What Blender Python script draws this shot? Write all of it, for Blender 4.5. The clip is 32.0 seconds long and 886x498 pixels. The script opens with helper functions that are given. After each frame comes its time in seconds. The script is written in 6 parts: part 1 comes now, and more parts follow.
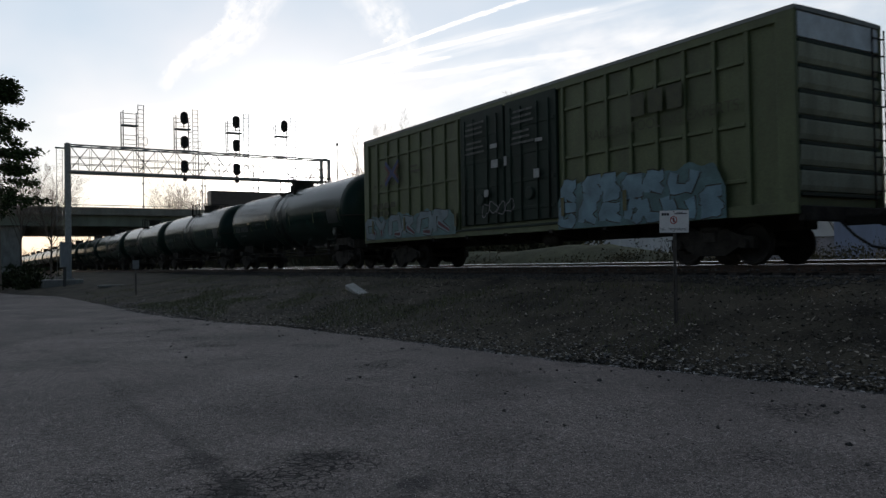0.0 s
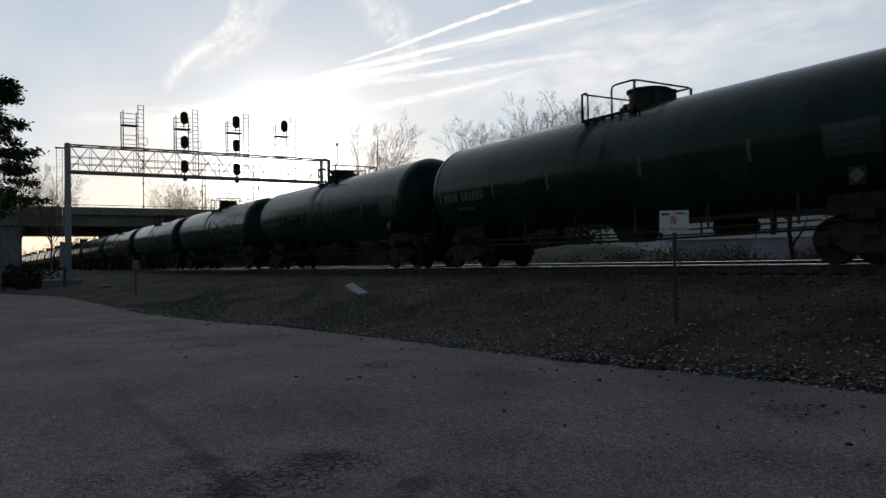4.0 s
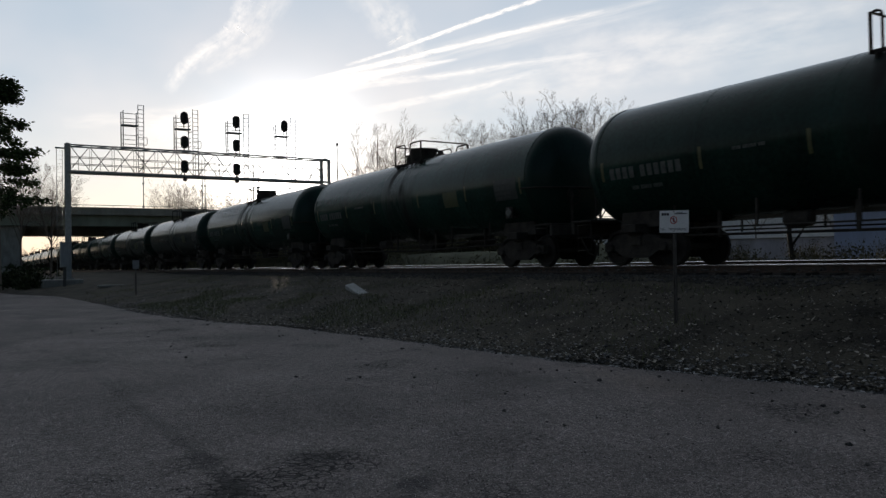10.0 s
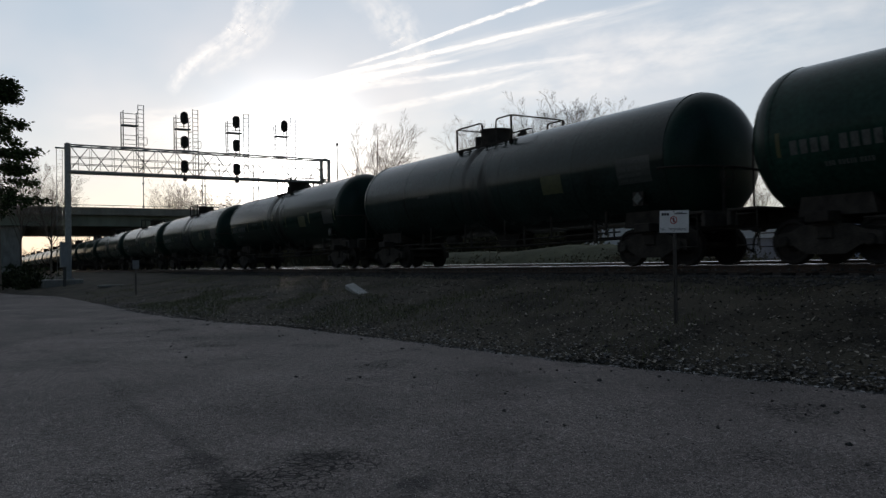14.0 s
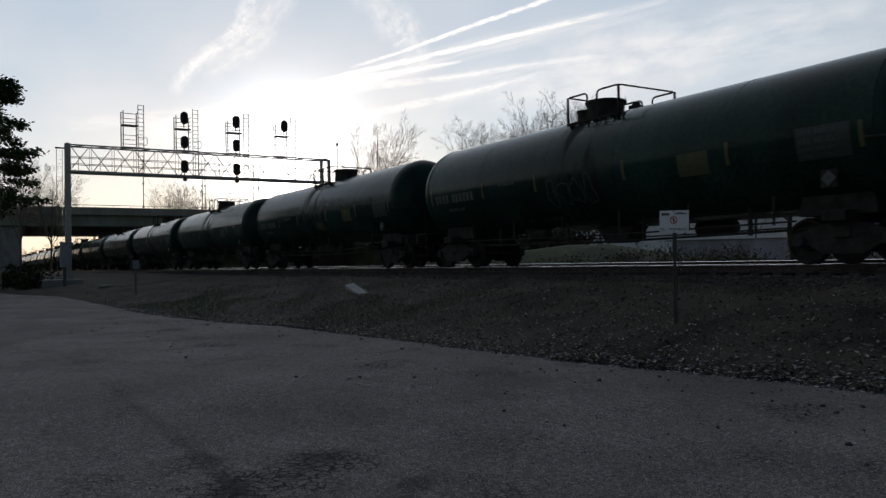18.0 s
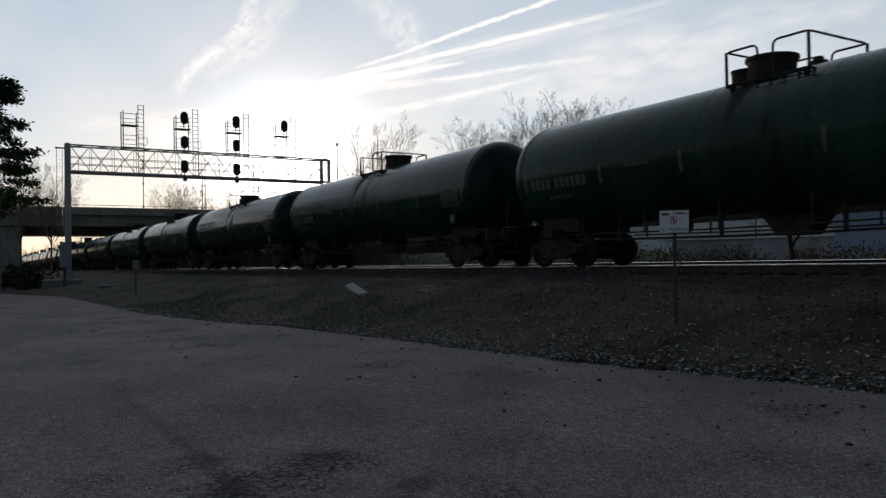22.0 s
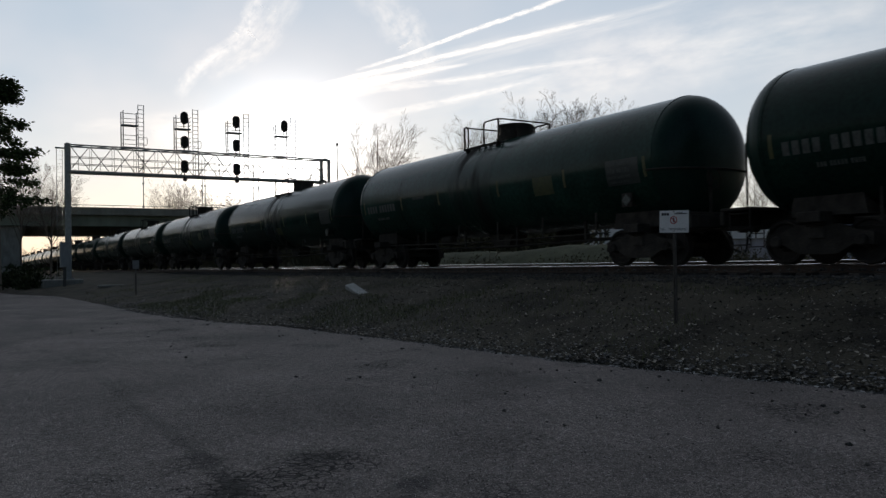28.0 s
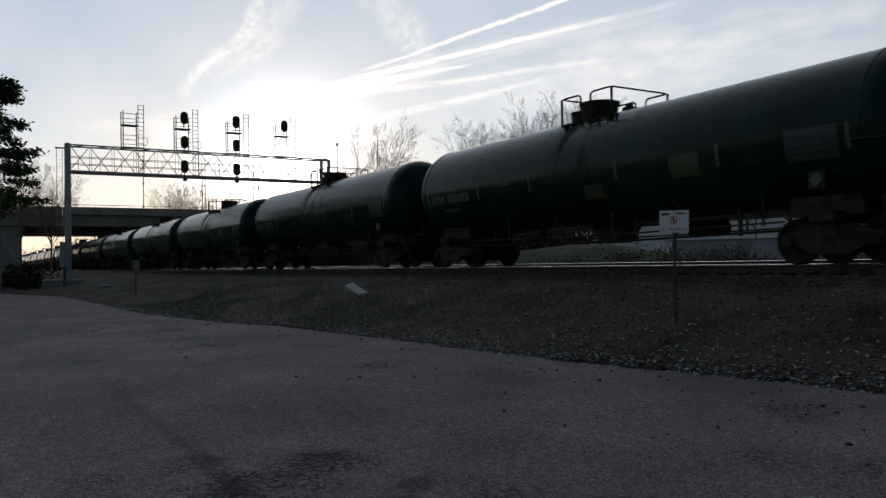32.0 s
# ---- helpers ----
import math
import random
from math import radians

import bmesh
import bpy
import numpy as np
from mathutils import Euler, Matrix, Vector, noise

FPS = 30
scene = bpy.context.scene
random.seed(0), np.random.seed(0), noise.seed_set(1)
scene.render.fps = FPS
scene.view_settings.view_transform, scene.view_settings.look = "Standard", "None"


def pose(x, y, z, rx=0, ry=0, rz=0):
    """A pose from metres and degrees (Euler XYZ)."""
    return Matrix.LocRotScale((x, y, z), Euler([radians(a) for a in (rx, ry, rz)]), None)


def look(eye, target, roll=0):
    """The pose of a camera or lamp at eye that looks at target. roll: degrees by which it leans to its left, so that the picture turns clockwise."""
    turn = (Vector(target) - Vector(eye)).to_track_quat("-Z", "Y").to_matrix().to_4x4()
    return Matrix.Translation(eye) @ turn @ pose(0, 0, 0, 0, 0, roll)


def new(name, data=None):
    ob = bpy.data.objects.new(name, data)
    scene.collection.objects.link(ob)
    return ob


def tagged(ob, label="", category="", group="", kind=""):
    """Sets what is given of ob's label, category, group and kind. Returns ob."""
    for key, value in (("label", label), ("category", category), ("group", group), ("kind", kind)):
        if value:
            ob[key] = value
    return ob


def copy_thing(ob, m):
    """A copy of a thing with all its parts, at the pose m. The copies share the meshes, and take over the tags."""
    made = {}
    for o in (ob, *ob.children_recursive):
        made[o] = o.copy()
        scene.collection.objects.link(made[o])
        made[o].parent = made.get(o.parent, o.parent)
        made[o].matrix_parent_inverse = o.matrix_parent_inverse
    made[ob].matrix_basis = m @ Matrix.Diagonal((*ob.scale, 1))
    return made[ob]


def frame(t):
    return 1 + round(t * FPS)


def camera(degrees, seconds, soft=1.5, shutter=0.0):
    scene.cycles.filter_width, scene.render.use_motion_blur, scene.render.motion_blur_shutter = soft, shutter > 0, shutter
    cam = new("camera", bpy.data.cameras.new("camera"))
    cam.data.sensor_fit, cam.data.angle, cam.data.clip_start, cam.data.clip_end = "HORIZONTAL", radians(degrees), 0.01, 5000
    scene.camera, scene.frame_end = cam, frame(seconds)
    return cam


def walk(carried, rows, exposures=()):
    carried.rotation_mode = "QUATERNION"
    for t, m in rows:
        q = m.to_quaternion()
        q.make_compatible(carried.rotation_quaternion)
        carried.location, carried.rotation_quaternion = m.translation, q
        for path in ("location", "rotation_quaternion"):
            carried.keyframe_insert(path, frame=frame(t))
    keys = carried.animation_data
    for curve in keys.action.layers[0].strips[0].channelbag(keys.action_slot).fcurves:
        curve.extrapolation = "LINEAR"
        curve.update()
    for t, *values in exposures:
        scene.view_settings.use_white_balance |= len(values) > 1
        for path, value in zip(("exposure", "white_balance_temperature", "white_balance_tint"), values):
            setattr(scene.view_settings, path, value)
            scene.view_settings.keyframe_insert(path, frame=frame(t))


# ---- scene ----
SECONDS = 32.0
EYE = Vector((0.0, 0.0, 0.15))
TH, PITCH, ROLL = radians(31.66), radians(1.04), -1.0
AIM = Vector((-math.cos(TH) * math.cos(PITCH), math.sin(TH) * math.cos(PITCH), math.sin(PITCH)))
cam = camera(59.2, SECONDS, soft=1.4, shutter=0.14)
STILL = look(EYE, EYE + AIM, ROLL)
walk(cam, [(0.0, STILL), (SECONDS, STILL)], exposures=[(0.0, 0.56, 7000, 13), (0.8, 0.48, 7000, 13), (1.8, 0.3, 7000, 13), (SECONDS, 0.3, 7000, 13)])

# ---- light: low sun ahead of the camera, clear sky with thin haze ----
SUN_DIR = Vector((-0.9309, 0.3509, 0.104)).normalized()
world = bpy.data.worlds.new("world")
scene.world = world
world.use_nodes = True
wn, wl = world.node_tree.nodes, world.node_tree.links
sky = wn.new("ShaderNodeTexSky")
sky.sky_type, sky.sun_disc = "NISHITA", False
sky.sun_elevation = math.asin(SUN_DIR.z)
sky.sun_rotation = math.atan2(SUN_DIR.x, SUN_DIR.y)
sky.altitude, sky.air_density, sky.dust_density, sky.ozone_density = 100, 1.0, 0.28, 2.0
# a thin high veil of ice cloud over the whole sky
veil, vcol, vadd, wco = wn.new("ShaderNodeTexNoise"), wn.new("ShaderNodeMix"), wn.new("ShaderNodeMix"), wn.new("ShaderNodeTexCoord")
wmap = wn.new("ShaderNodeMapping")
wmap.inputs["Scale"].default_value = (1.2, 3.0, 5.0)
veil.inputs["Scale"].default_value, veil.inputs["Detail"].default_value, veil.inputs["Roughness"].default_value = 2.0, 3, 0.5
vcol.data_type = vadd.data_type = "RGBA"
vcol.inputs[6].default_value, vcol.inputs[7].default_value = (2.84, 3.76, 4.52, 1), (6.1, 5.8, 5.74, 1)
vadd.blend_type = "ADD"
vadd.inputs[0].default_value = 1.0
wl.new(wco.outputs["Generated"], wmap.inputs[0])
wl.new(wmap.outputs[0], veil.inputs[0])
wsep, whigh, wthin = wn.new("ShaderNodeSeparateXYZ"), wn.new("ShaderNodeMapRange"), wn.new("ShaderNodeMath")
whigh.interpolation_type = "SMOOTHSTEP"
whigh.inputs[1].default_value, whigh.inputs[2].default_value, whigh.inputs[3].default_value, whigh.inputs[4].default_value = 0.06, 0.36, 1.25, 0.5
wthin.operation, wthin.use_clamp = "MULTIPLY", True
wl.new(wco.outputs["Generated"], wsep.inputs[0])
wl.new(wsep.outputs[2], whigh.inputs[0])
wl.new(whigh.outputs[0], wthin.inputs[0])
wl.new(veil.outputs[0], wthin.inputs[1])
wl.new(wthin.outputs[0], vcol.inputs[0])
thin = wn.new("ShaderNodeMix")
thin.data_type, thin.blend_type = "RGBA", "MULTIPLY"
thin.inputs[0].default_value = 1.0
thin.inputs[7].default_value = (0.405, 0.405, 0.465, 1)
wl.new(sky.outputs[0], thin.inputs[6])
wl.new(thin.outputs[2], vadd.inputs[6])
# ice scatters forward: the veil is bright round the sun and dim behind the viewer
vdot, vrng, vmul = wn.new("ShaderNodeVectorMath"), wn.new("ShaderNodeMapRange"), wn.new("ShaderNodeMix")
vdot.operation = "DOT_PRODUCT"
vdot.inputs[1].default_value = SUN_DIR
vrng.interpolation_type = "SMOOTHSTEP"
vrng.inputs[1].default_value, vrng.inputs[2].default_value, vrng.inputs[3].default_value, vrng.inputs[4].default_value = -0.2, 0.95, 0.02, 0.96
vmul.data_type, vmul.blend_type = "RGBA", "MULTIPLY"
vmul.inputs[0].default_value = 1.0
wl.new(wco.outputs["Generated"], vdot.inputs[0])
wl.new(vdot.outputs["Value"], vrng.inputs[0])
wl.new(vcol.outputs[2], vmul.inputs[6])
glow, gpow, gsum = wn.new("ShaderNodeMath"), wn.new("ShaderNodeMath"), wn.new("ShaderNodeMath")
gpow.operation, glow.operation, gpow.use_clamp = "POWER", "MULTIPLY", True
gpow.inputs[1].default_value, glow.inputs[1].default_value = 360.0, 6.0
wl.new(vdot.outputs["Value"], gpow.inputs[0])
wl.new(gpow.outputs[0], glow.inputs[0])
gsum.operation = "ADD"
wl.new(vrng.outputs[0], gsum.inputs[0])
wl.new(glow.outputs[0], gsum.inputs[1])
wl.new(gsum.outputs[0], vmul.inputs[7])
wl.new(vmul.outputs[2], vadd.inputs[7])
wl.new(vadd.outputs[2], wn["Background"].inputs[0])
wn["Background"].inputs[1].default_value = 0.097
sun = new("sun", bpy.data.lights.new("sun", "SUN"))
sun.data.energy, sun.data.angle, sun.data.color = 1.9, radians(0.5), (1.0, 0.86, 0.68)
sun.matrix_world = look((0, 0, 60), Vector((0, 0, 60)) - SUN_DIR)


# ---- materials ----
def mat(name, col, rough=0.7, metal=0.0, var=0.25, scale=4.0, bump=0.0, bscale=40.0, dark=None, spec=0.5, island=0.0, rand=0.0, streak=1.0):
    """A surface with large stains, fine grain, and per-object or per-piece variation."""
    m = bpy.data.materials.new(name)
    m.use_nodes = True
    n, l = m.node_tree.nodes, m.node_tree.links
    b = n["Principled BSDF"]
    b.inputs["Roughness"].default_value, b.inputs["Metallic"].default_value = rough, metal
    b.inputs["Specular IOR Level"].default_value = spec
    co = n.new("ShaderNodeTexCoord")
    mp = n.new("ShaderNodeMapping")
    mp.inputs["Scale"].default_value = (1, 1, streak)
    l.new(co.outputs["Object"], mp.inputs[0])
    big = n.new("ShaderNodeTexNoise")
    big.inputs["Scale"].default_value, big.inputs["Detail"].default_value, big.inputs["Roughness"].default_value = scale, 6, 0.6
    fine = n.new("ShaderNodeTexNoise")
    fine.inputs["Scale"].default_value, fine.inputs["Detail"].default_value = bscale, 4
    l.new(mp.outputs[0], big.inputs[0])
    l.new(co.outputs["Object"], fine.inputs[0])
    mix = n.new("ShaderNodeMix")
    mix.data_type = "RGBA"
    mix.inputs[6].default_value = (*(dark or [c * (1 - var) for c in col]), 1)
    mix.inputs[7].default_value = (*[min(1, c * (1 + var)) for c in col], 1)
    ramp = n.new("ShaderNodeMapRange")
    ramp.inputs[1].default_value, ramp.inputs[2].default_value = 0.32, 0.68
    l.new(big.outputs[0], ramp.inputs[0])
    l.new(ramp.outputs[0], mix.inputs[0])
    hsv = n.new("ShaderNodeHueSaturation")
    l.new(mix.outputs[2], hsv.inputs["Color"])
    val = n.new("ShaderNodeMapRange")
    val.inputs[1].default_value, val.inputs[2].default_value = 0.3, 0.7
    val.inputs[3].default_value, val.inputs[4].default_value = 1 - var * 0.6, 1 + var * 0.6
    l.new(fine.outputs[0], val.inputs[0])
    last = val.outputs[0]
    for amount, node, out in ((rand, "ShaderNodeObjectInfo", "Random"), (island, "ShaderNodeNewGeometry", "Random Per Island")):
        if amount:
            src, rng, mul = n.new(node), n.new("ShaderNodeMapRange"), n.new("ShaderNodeMath")
            rng.inputs[3].default_value, rng.inputs[4].default_value = 1 - amount, 1 + amount
            mul.operation = "MULTIPLY"
            l.new(src.outputs[out], rng.inputs[0])
            l.new(rng.outputs[0], mul.inputs[0])
            l.new(last, mul.inputs[1])
            last = mul.outputs[0]
    l.new(last, hsv.inputs["Value"])
    l.new(hsv.outputs[0], b.inputs["Base Color"])
    if rough > 0.15:
        rr = n.new("ShaderNodeMapRange")
        rr.inputs[3].default_value, rr.inputs[4].default_value = rough * 0.85, min(1, rough * 1.15)
        l.new(big.outputs[0], rr.inputs[0])
        l.new(rr.outputs[0], b.inputs["Roughness"])
    if bump:
        bp = n.new("ShaderNodeBump")
        bp.inputs["Strength"].default_value, bp.inputs["Distance"].default_value = bump, 0.02
        l.new(fine.outputs[0], bp.inputs["Height"])
        l.new(bp.outputs[0], b.inputs["Normal"])
    return m


M_TANK = mat("tank_black_paint", (0.013, 0.024, 0.021), 0.2, 0, 0.4, 0.7, 0.1, 11, rand=0.3, streak=0.35, spec=0.16)
M_TANK2 = mat("tank_green_black_paint", (0.011, 0.033, 0.025), 0.19, 0, 0.5, 0.6, 0.1, 11, rand=0.25, streak=0.35, spec=0.12)
M_TANKEND = mat("dusty_green_tank_end", (0.011, 0.031, 0.024), 0.34, 0, 0.4, 0.8, 0.06, 30, rand=0.25, streak=0.5, spec=0.16)


def spilled(m, half):
    """Adds the matt dark run-down of spilled load round the filling hatch, half metres to each side, and dust lower down."""
    n, l = m.node_tree.nodes, m.node_tree.links
    b = n["Principled BSDF"]
    co, nz, sep = n.new("ShaderNodeTexCoord"), n.new("ShaderNodeTexNoise"), n.new("ShaderNodeSeparateXYZ")
    mp = n.new("ShaderNodeMapping")
    mp.inputs["Scale"].default_value = (1.0, 0.25, 0.25)
    nz.inputs["Scale"].default_value, nz.inputs["Detail"].default_value = 1.5, 7
    l.new(co.outputs["Object"], sep.inputs[0])
    l.new(co.outputs["Object"], mp.inputs[0])
    l.new(mp.outputs[0], nz.inputs[0])
    ab, rng, mul, use = n.new("ShaderNodeMath"), n.new("ShaderNodeMapRange"), n.new("ShaderNodeMath"), n.new("ShaderNodeMapRange")
    ab.operation, mul.operation = "ABSOLUTE", "MULTIPLY"
    rng.interpolation_type = "SMOOTHSTEP"
    rng.inputs[1].default_value, rng.inputs[2].default_value, rng.inputs[3].default_value, rng.inputs[4].default_value = half * 0.4, half * 1.6, 1.0, 0.0
    use.inputs[1].default_value, use.inputs[2].default_value = 0.4, 0.56
    l.new(sep.outputs[0], ab.inputs[0])
    l.new(ab.outputs[0], rng.inputs[0])
    l.new(nz.outputs[0], use.inputs[0])
    l.new(rng.outputs[0], mul.inputs[0])
    l.new(use.outputs[0], mul.inputs[1])
    mx = n.new("ShaderNodeMix")
    mx.data_type = "RGBA"
    l.new(mul.outputs[0], mx.inputs[0])
    l.new(b.inputs["Base Color"].links[0].from_socket, mx.inputs[6])
    mx.inputs[7].default_value = (0.012, 0.012, 0.011, 1)
    l.new(mx.outputs[2], b.inputs["Base Color"])
    rx = n.new("ShaderNodeMix")
    l.new(mul.outputs[0], rx.inputs[0])
    l.new(b.inputs["Roughness"].links[0].from_socket, rx.inputs[2])
    rx.inputs[3].default_value = 0.75
    l.new(rx.outputs[0], b.inputs["Roughness"])
    return m


spilled(M_TANK, 0.7)
spilled(M_TANK2, 0.9)
M_FRAME = mat("underframe_grime", (0.05, 0.044, 0.038), 0.85, 0, 0.4, 3, 0.3, 40, rand=0.2, spec=0.12)
M_WHEEL = mat("wheel_steel", (0.042, 0.036, 0.032), 0.75, 0.0, 0.3, 6, 0.1, 40, spec=0.15)
M_RAIL = mat("bright_railhead", (0.66, 0.64, 0.62), 0.2, 1.0, 0.08, 3)
M_RAILWEB = mat("rusty_rail_web", (0.07, 0.045, 0.032), 0.85, 0, 0.4, 5, 0.3, 60)
M_TIE = mat("creosoted_tie", (0.055, 0.045, 0.038), 0.9, 0, 0.4, 6, 0.5, 50, rand=0.3)
M_BOX = mat("boxcar_olive_yellow", (0.105, 0.127, 0.056), 0.6, 0, 0.3, 1.2, 0.06, 30, streak=0.3)
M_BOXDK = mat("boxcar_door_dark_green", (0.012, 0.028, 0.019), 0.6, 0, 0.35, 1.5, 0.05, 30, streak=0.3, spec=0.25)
M_BOXROOF = mat("boxcar_roof_galvanised", (0.22, 0.23, 0.22), 0.6, 0.0, 0.3, 2)
# upper end panel: brightness of the reflected sky is put into its colour
M_ENDPANEL = mat("sky_lit_end_panel", (0.62, 0.68, 0.72), 0.5, 0.0, 0.2, 2)
M_CARD = mat("grubby_white_card", (0.32, 0.33, 0.32), 0.6, 0, 0.25, 8)
M_FADED = mat("faded_dark_lettering", (0.075, 0.08, 0.042), 0.7, 0, 0.3, 5)
M_SPRAYRED = mat("dark_red_spray", (0.10, 0.022, 0.03), 0.6, 0, 0.3, 4)
M_YELLOW = mat("yellow_reflector", (0.075, 0.078, 0.02), 0.5, 0, 0.2, 8)
M_DKYEL = mat("faded_yellow_panel", (0.055, 0.066, 0.02), 0.6, 0, 0.3, 6)
M_STEEL = mat("galvanised_steel", (0.32, 0.33, 0.33), 0.45, 0.75, 0.2, 5, 0.05, 60)
M_HEAD = mat("signal_black", (0.05, 0.045, 0.042), 0.6, 0, 0.2, 6)
M_CONC = mat("weathered_concrete", (0.3, 0.29, 0.26), 0.9, 0, 0.3, 1.5, 0.3, 30, streak=0.4)
M_GIRDER = mat("bridge_girder_paint", (0.24, 0.26, 0.20), 0.7, 0, 0.25, 0.4, 0.1, 20, streak=0.3)
M_BARK = mat("bare_bark", (0.17, 0.14, 0.115), 0.9, 0, 0.3, 5, 0.3, 40)
M_DARKBARK = mat("dark_snag_bark", (0.05, 0.043, 0.036), 0.9, 0, 0.3, 5, 0.3, 40, spec=0.15)
M_LEAF = mat("cedar_foliage", (0.035, 0.06, 0.022), 0.8, 0, 0.4, 1.0, 0, 20, island=0.45, spec=0.15)
M_BUSH = mat("hedge_foliage", (0.03, 0.042, 0.018), 0.8, 0, 0.4, 1.0, 0, 20, island=0.45, spec=0.15)
M_SIGN = mat("white_sign_sheet", (0.78, 0.78, 0.77), 0.45, 0, 0.06, 5)
M_INK = mat("black_sign_ink", (0.03, 0.03, 0.035), 0.5, 0, 0.1, 5)
M_RED = mat("red_sign_ink", (0.45, 0.04, 0.03), 0.5, 0, 0.1, 5)
M_POST = mat("sign_post_steel", (0.13, 0.12, 0.11), 0.6, 0.5, 0.3, 8, 0.1, 60)


M_STENCIL = mat("worn_white_stencil", (0.078, 0.088, 0.08), 0.6, 0, 0.4, 10)
M_WORN = mat("faded_stencil_paint", (0.06, 0.07, 0.065), 0.6, 0, 0.4, 10)
M_DIMPANEL = mat("dull_data_panel", (0.026, 0.034, 0.031), 0.5, 0, 0.3, 8)
M_SCRAWL = mat("silver_spray", (0.16, 0.16, 0.175), 0.5, 0, 0.4, 5)
M_DIMSCRAWL = mat("faded_blue_grey_spray", (0.05, 0.058, 0.075), 0.6, 0, 0.5, 3)
# end wall: sky brightness on this side is lifted into the grey-green
M_BOXEND = mat("boxcar_end_sky_lit_grey_green", (0.33, 0.335, 0.25), 0.7, 0, 0.35, 1.5, 0.05, 30, streak=0.3, spec=0.2)
M_SPRAYBLUE = mat("pale_blue_spray", (0.13, 0.25, 0.31), 0.5, 0, 0.3, 2)
M_SPRAYTEAL = mat("teal_spray", (0.06, 0.15, 0.16), 0.5, 0, 0.35, 2)
M_SPRAYPALE = mat("pale_spray_highlight", (0.13, 0.2, 0.23), 0.5, 0, 0.3, 2)
M_BLUEMARK = mat("blue_mark", (0.05, 0.065, 0.16), 0.7, 0, 0.25, 6)
M_REDMARK = mat("dull_red_mark", (0.14, 0.05, 0.045), 0.7, 0, 0.25, 6)
M_DARKMARK = mat("dark_mark", (0.04, 0.038, 0.026), 0.8, 0, 0.3, 6)
M_RUST = mat("rusty_plate", (0.09, 0.055, 0.04), 0.8, 0, 0.4, 2, 0.2, 40)
M_CABINET = mat("pale_grey_cabinet", (0.32, 0.33, 0.33), 0.5, 0.2, 0.15, 4)
M_PARAPET = mat("grey_green_parapet", (0.31, 0.29, 0.24), 0.85, 0, 0.25, 0.5, 0.2, 25, streak=0.3)
M_TRAILER = mat("dull_trailer_paint", (0.12, 0.10, 0.09), 0.5, 0, 0.15, 2)
M_MARKER = mat("grey_marker_paint", (0.25, 0.25, 0.25), 0.6, 0, 0.2, 8)
M_BLOCK = mat("pale_concrete_block", (0.42, 0.42, 0.40), 0.85, 0, 0.2, 5, 0.3, 50)
M_SCRUB = mat("dry_scrub", (0.10, 0.09, 0.055), 0.95, 0, 0.4, 0.8, 0, 20, island=0.5, spec=0.1)
M_SHED = mat("pale_grey_shed_wall", (0.42, 0.41, 0.43), 0.7, 0, 0.25, 0.8, 0.1, 20, streak=0.3)
M_PALEWALL = mat("white_warehouse_wall", (0.8, 0.8, 0.79), 0.6, 0, 0.1, 0.5, 0.05, 20, streak=0.3)
M_BLUESHED = mat("pale_blue_metal_siding", (0.45, 0.49, 0.64), 0.5, 0.1, 0.15, 0.8, streak=0.3)
M_BALLAST = mat("grimy_ballast", (0.07, 0.066, 0.062), 0.9, 0, 0.3, 8, 0.3, 60, island=0.45)
M_FLAKE = mat("pale_stone_flake", (0.36, 0.35, 0.34), 0.8, 0, 0.3, 8, 0.3, 60, island=0.6)
M_GRIT = mat("asphalt_grit", (0.34, 0.31, 0.29), 0.85, 0, 0.3, 8, 0, 60, island=0.6)
M_CLOD = mat("dark_clod", (0.07, 0.062, 0.05), 0.95, 0, 0.4, 8, 0.3, 60, island=0.35)
M_DEADLEAF = mat("dead_leaf", (0.26, 0.23, 0.19), 0.7, 0, 0.3, 8, island=0.75)
M_DRYGRASS = mat("dry_grey_green_grass", (0.085, 0.09, 0.058), 0.95, 0, 0.35, 0.7, 0.6, 14, spec=0.1)
M_GRASS = mat("short_grass", (0.13, 0.15, 0.065), 0.8, 0, 0.3, 2, island=0.4)


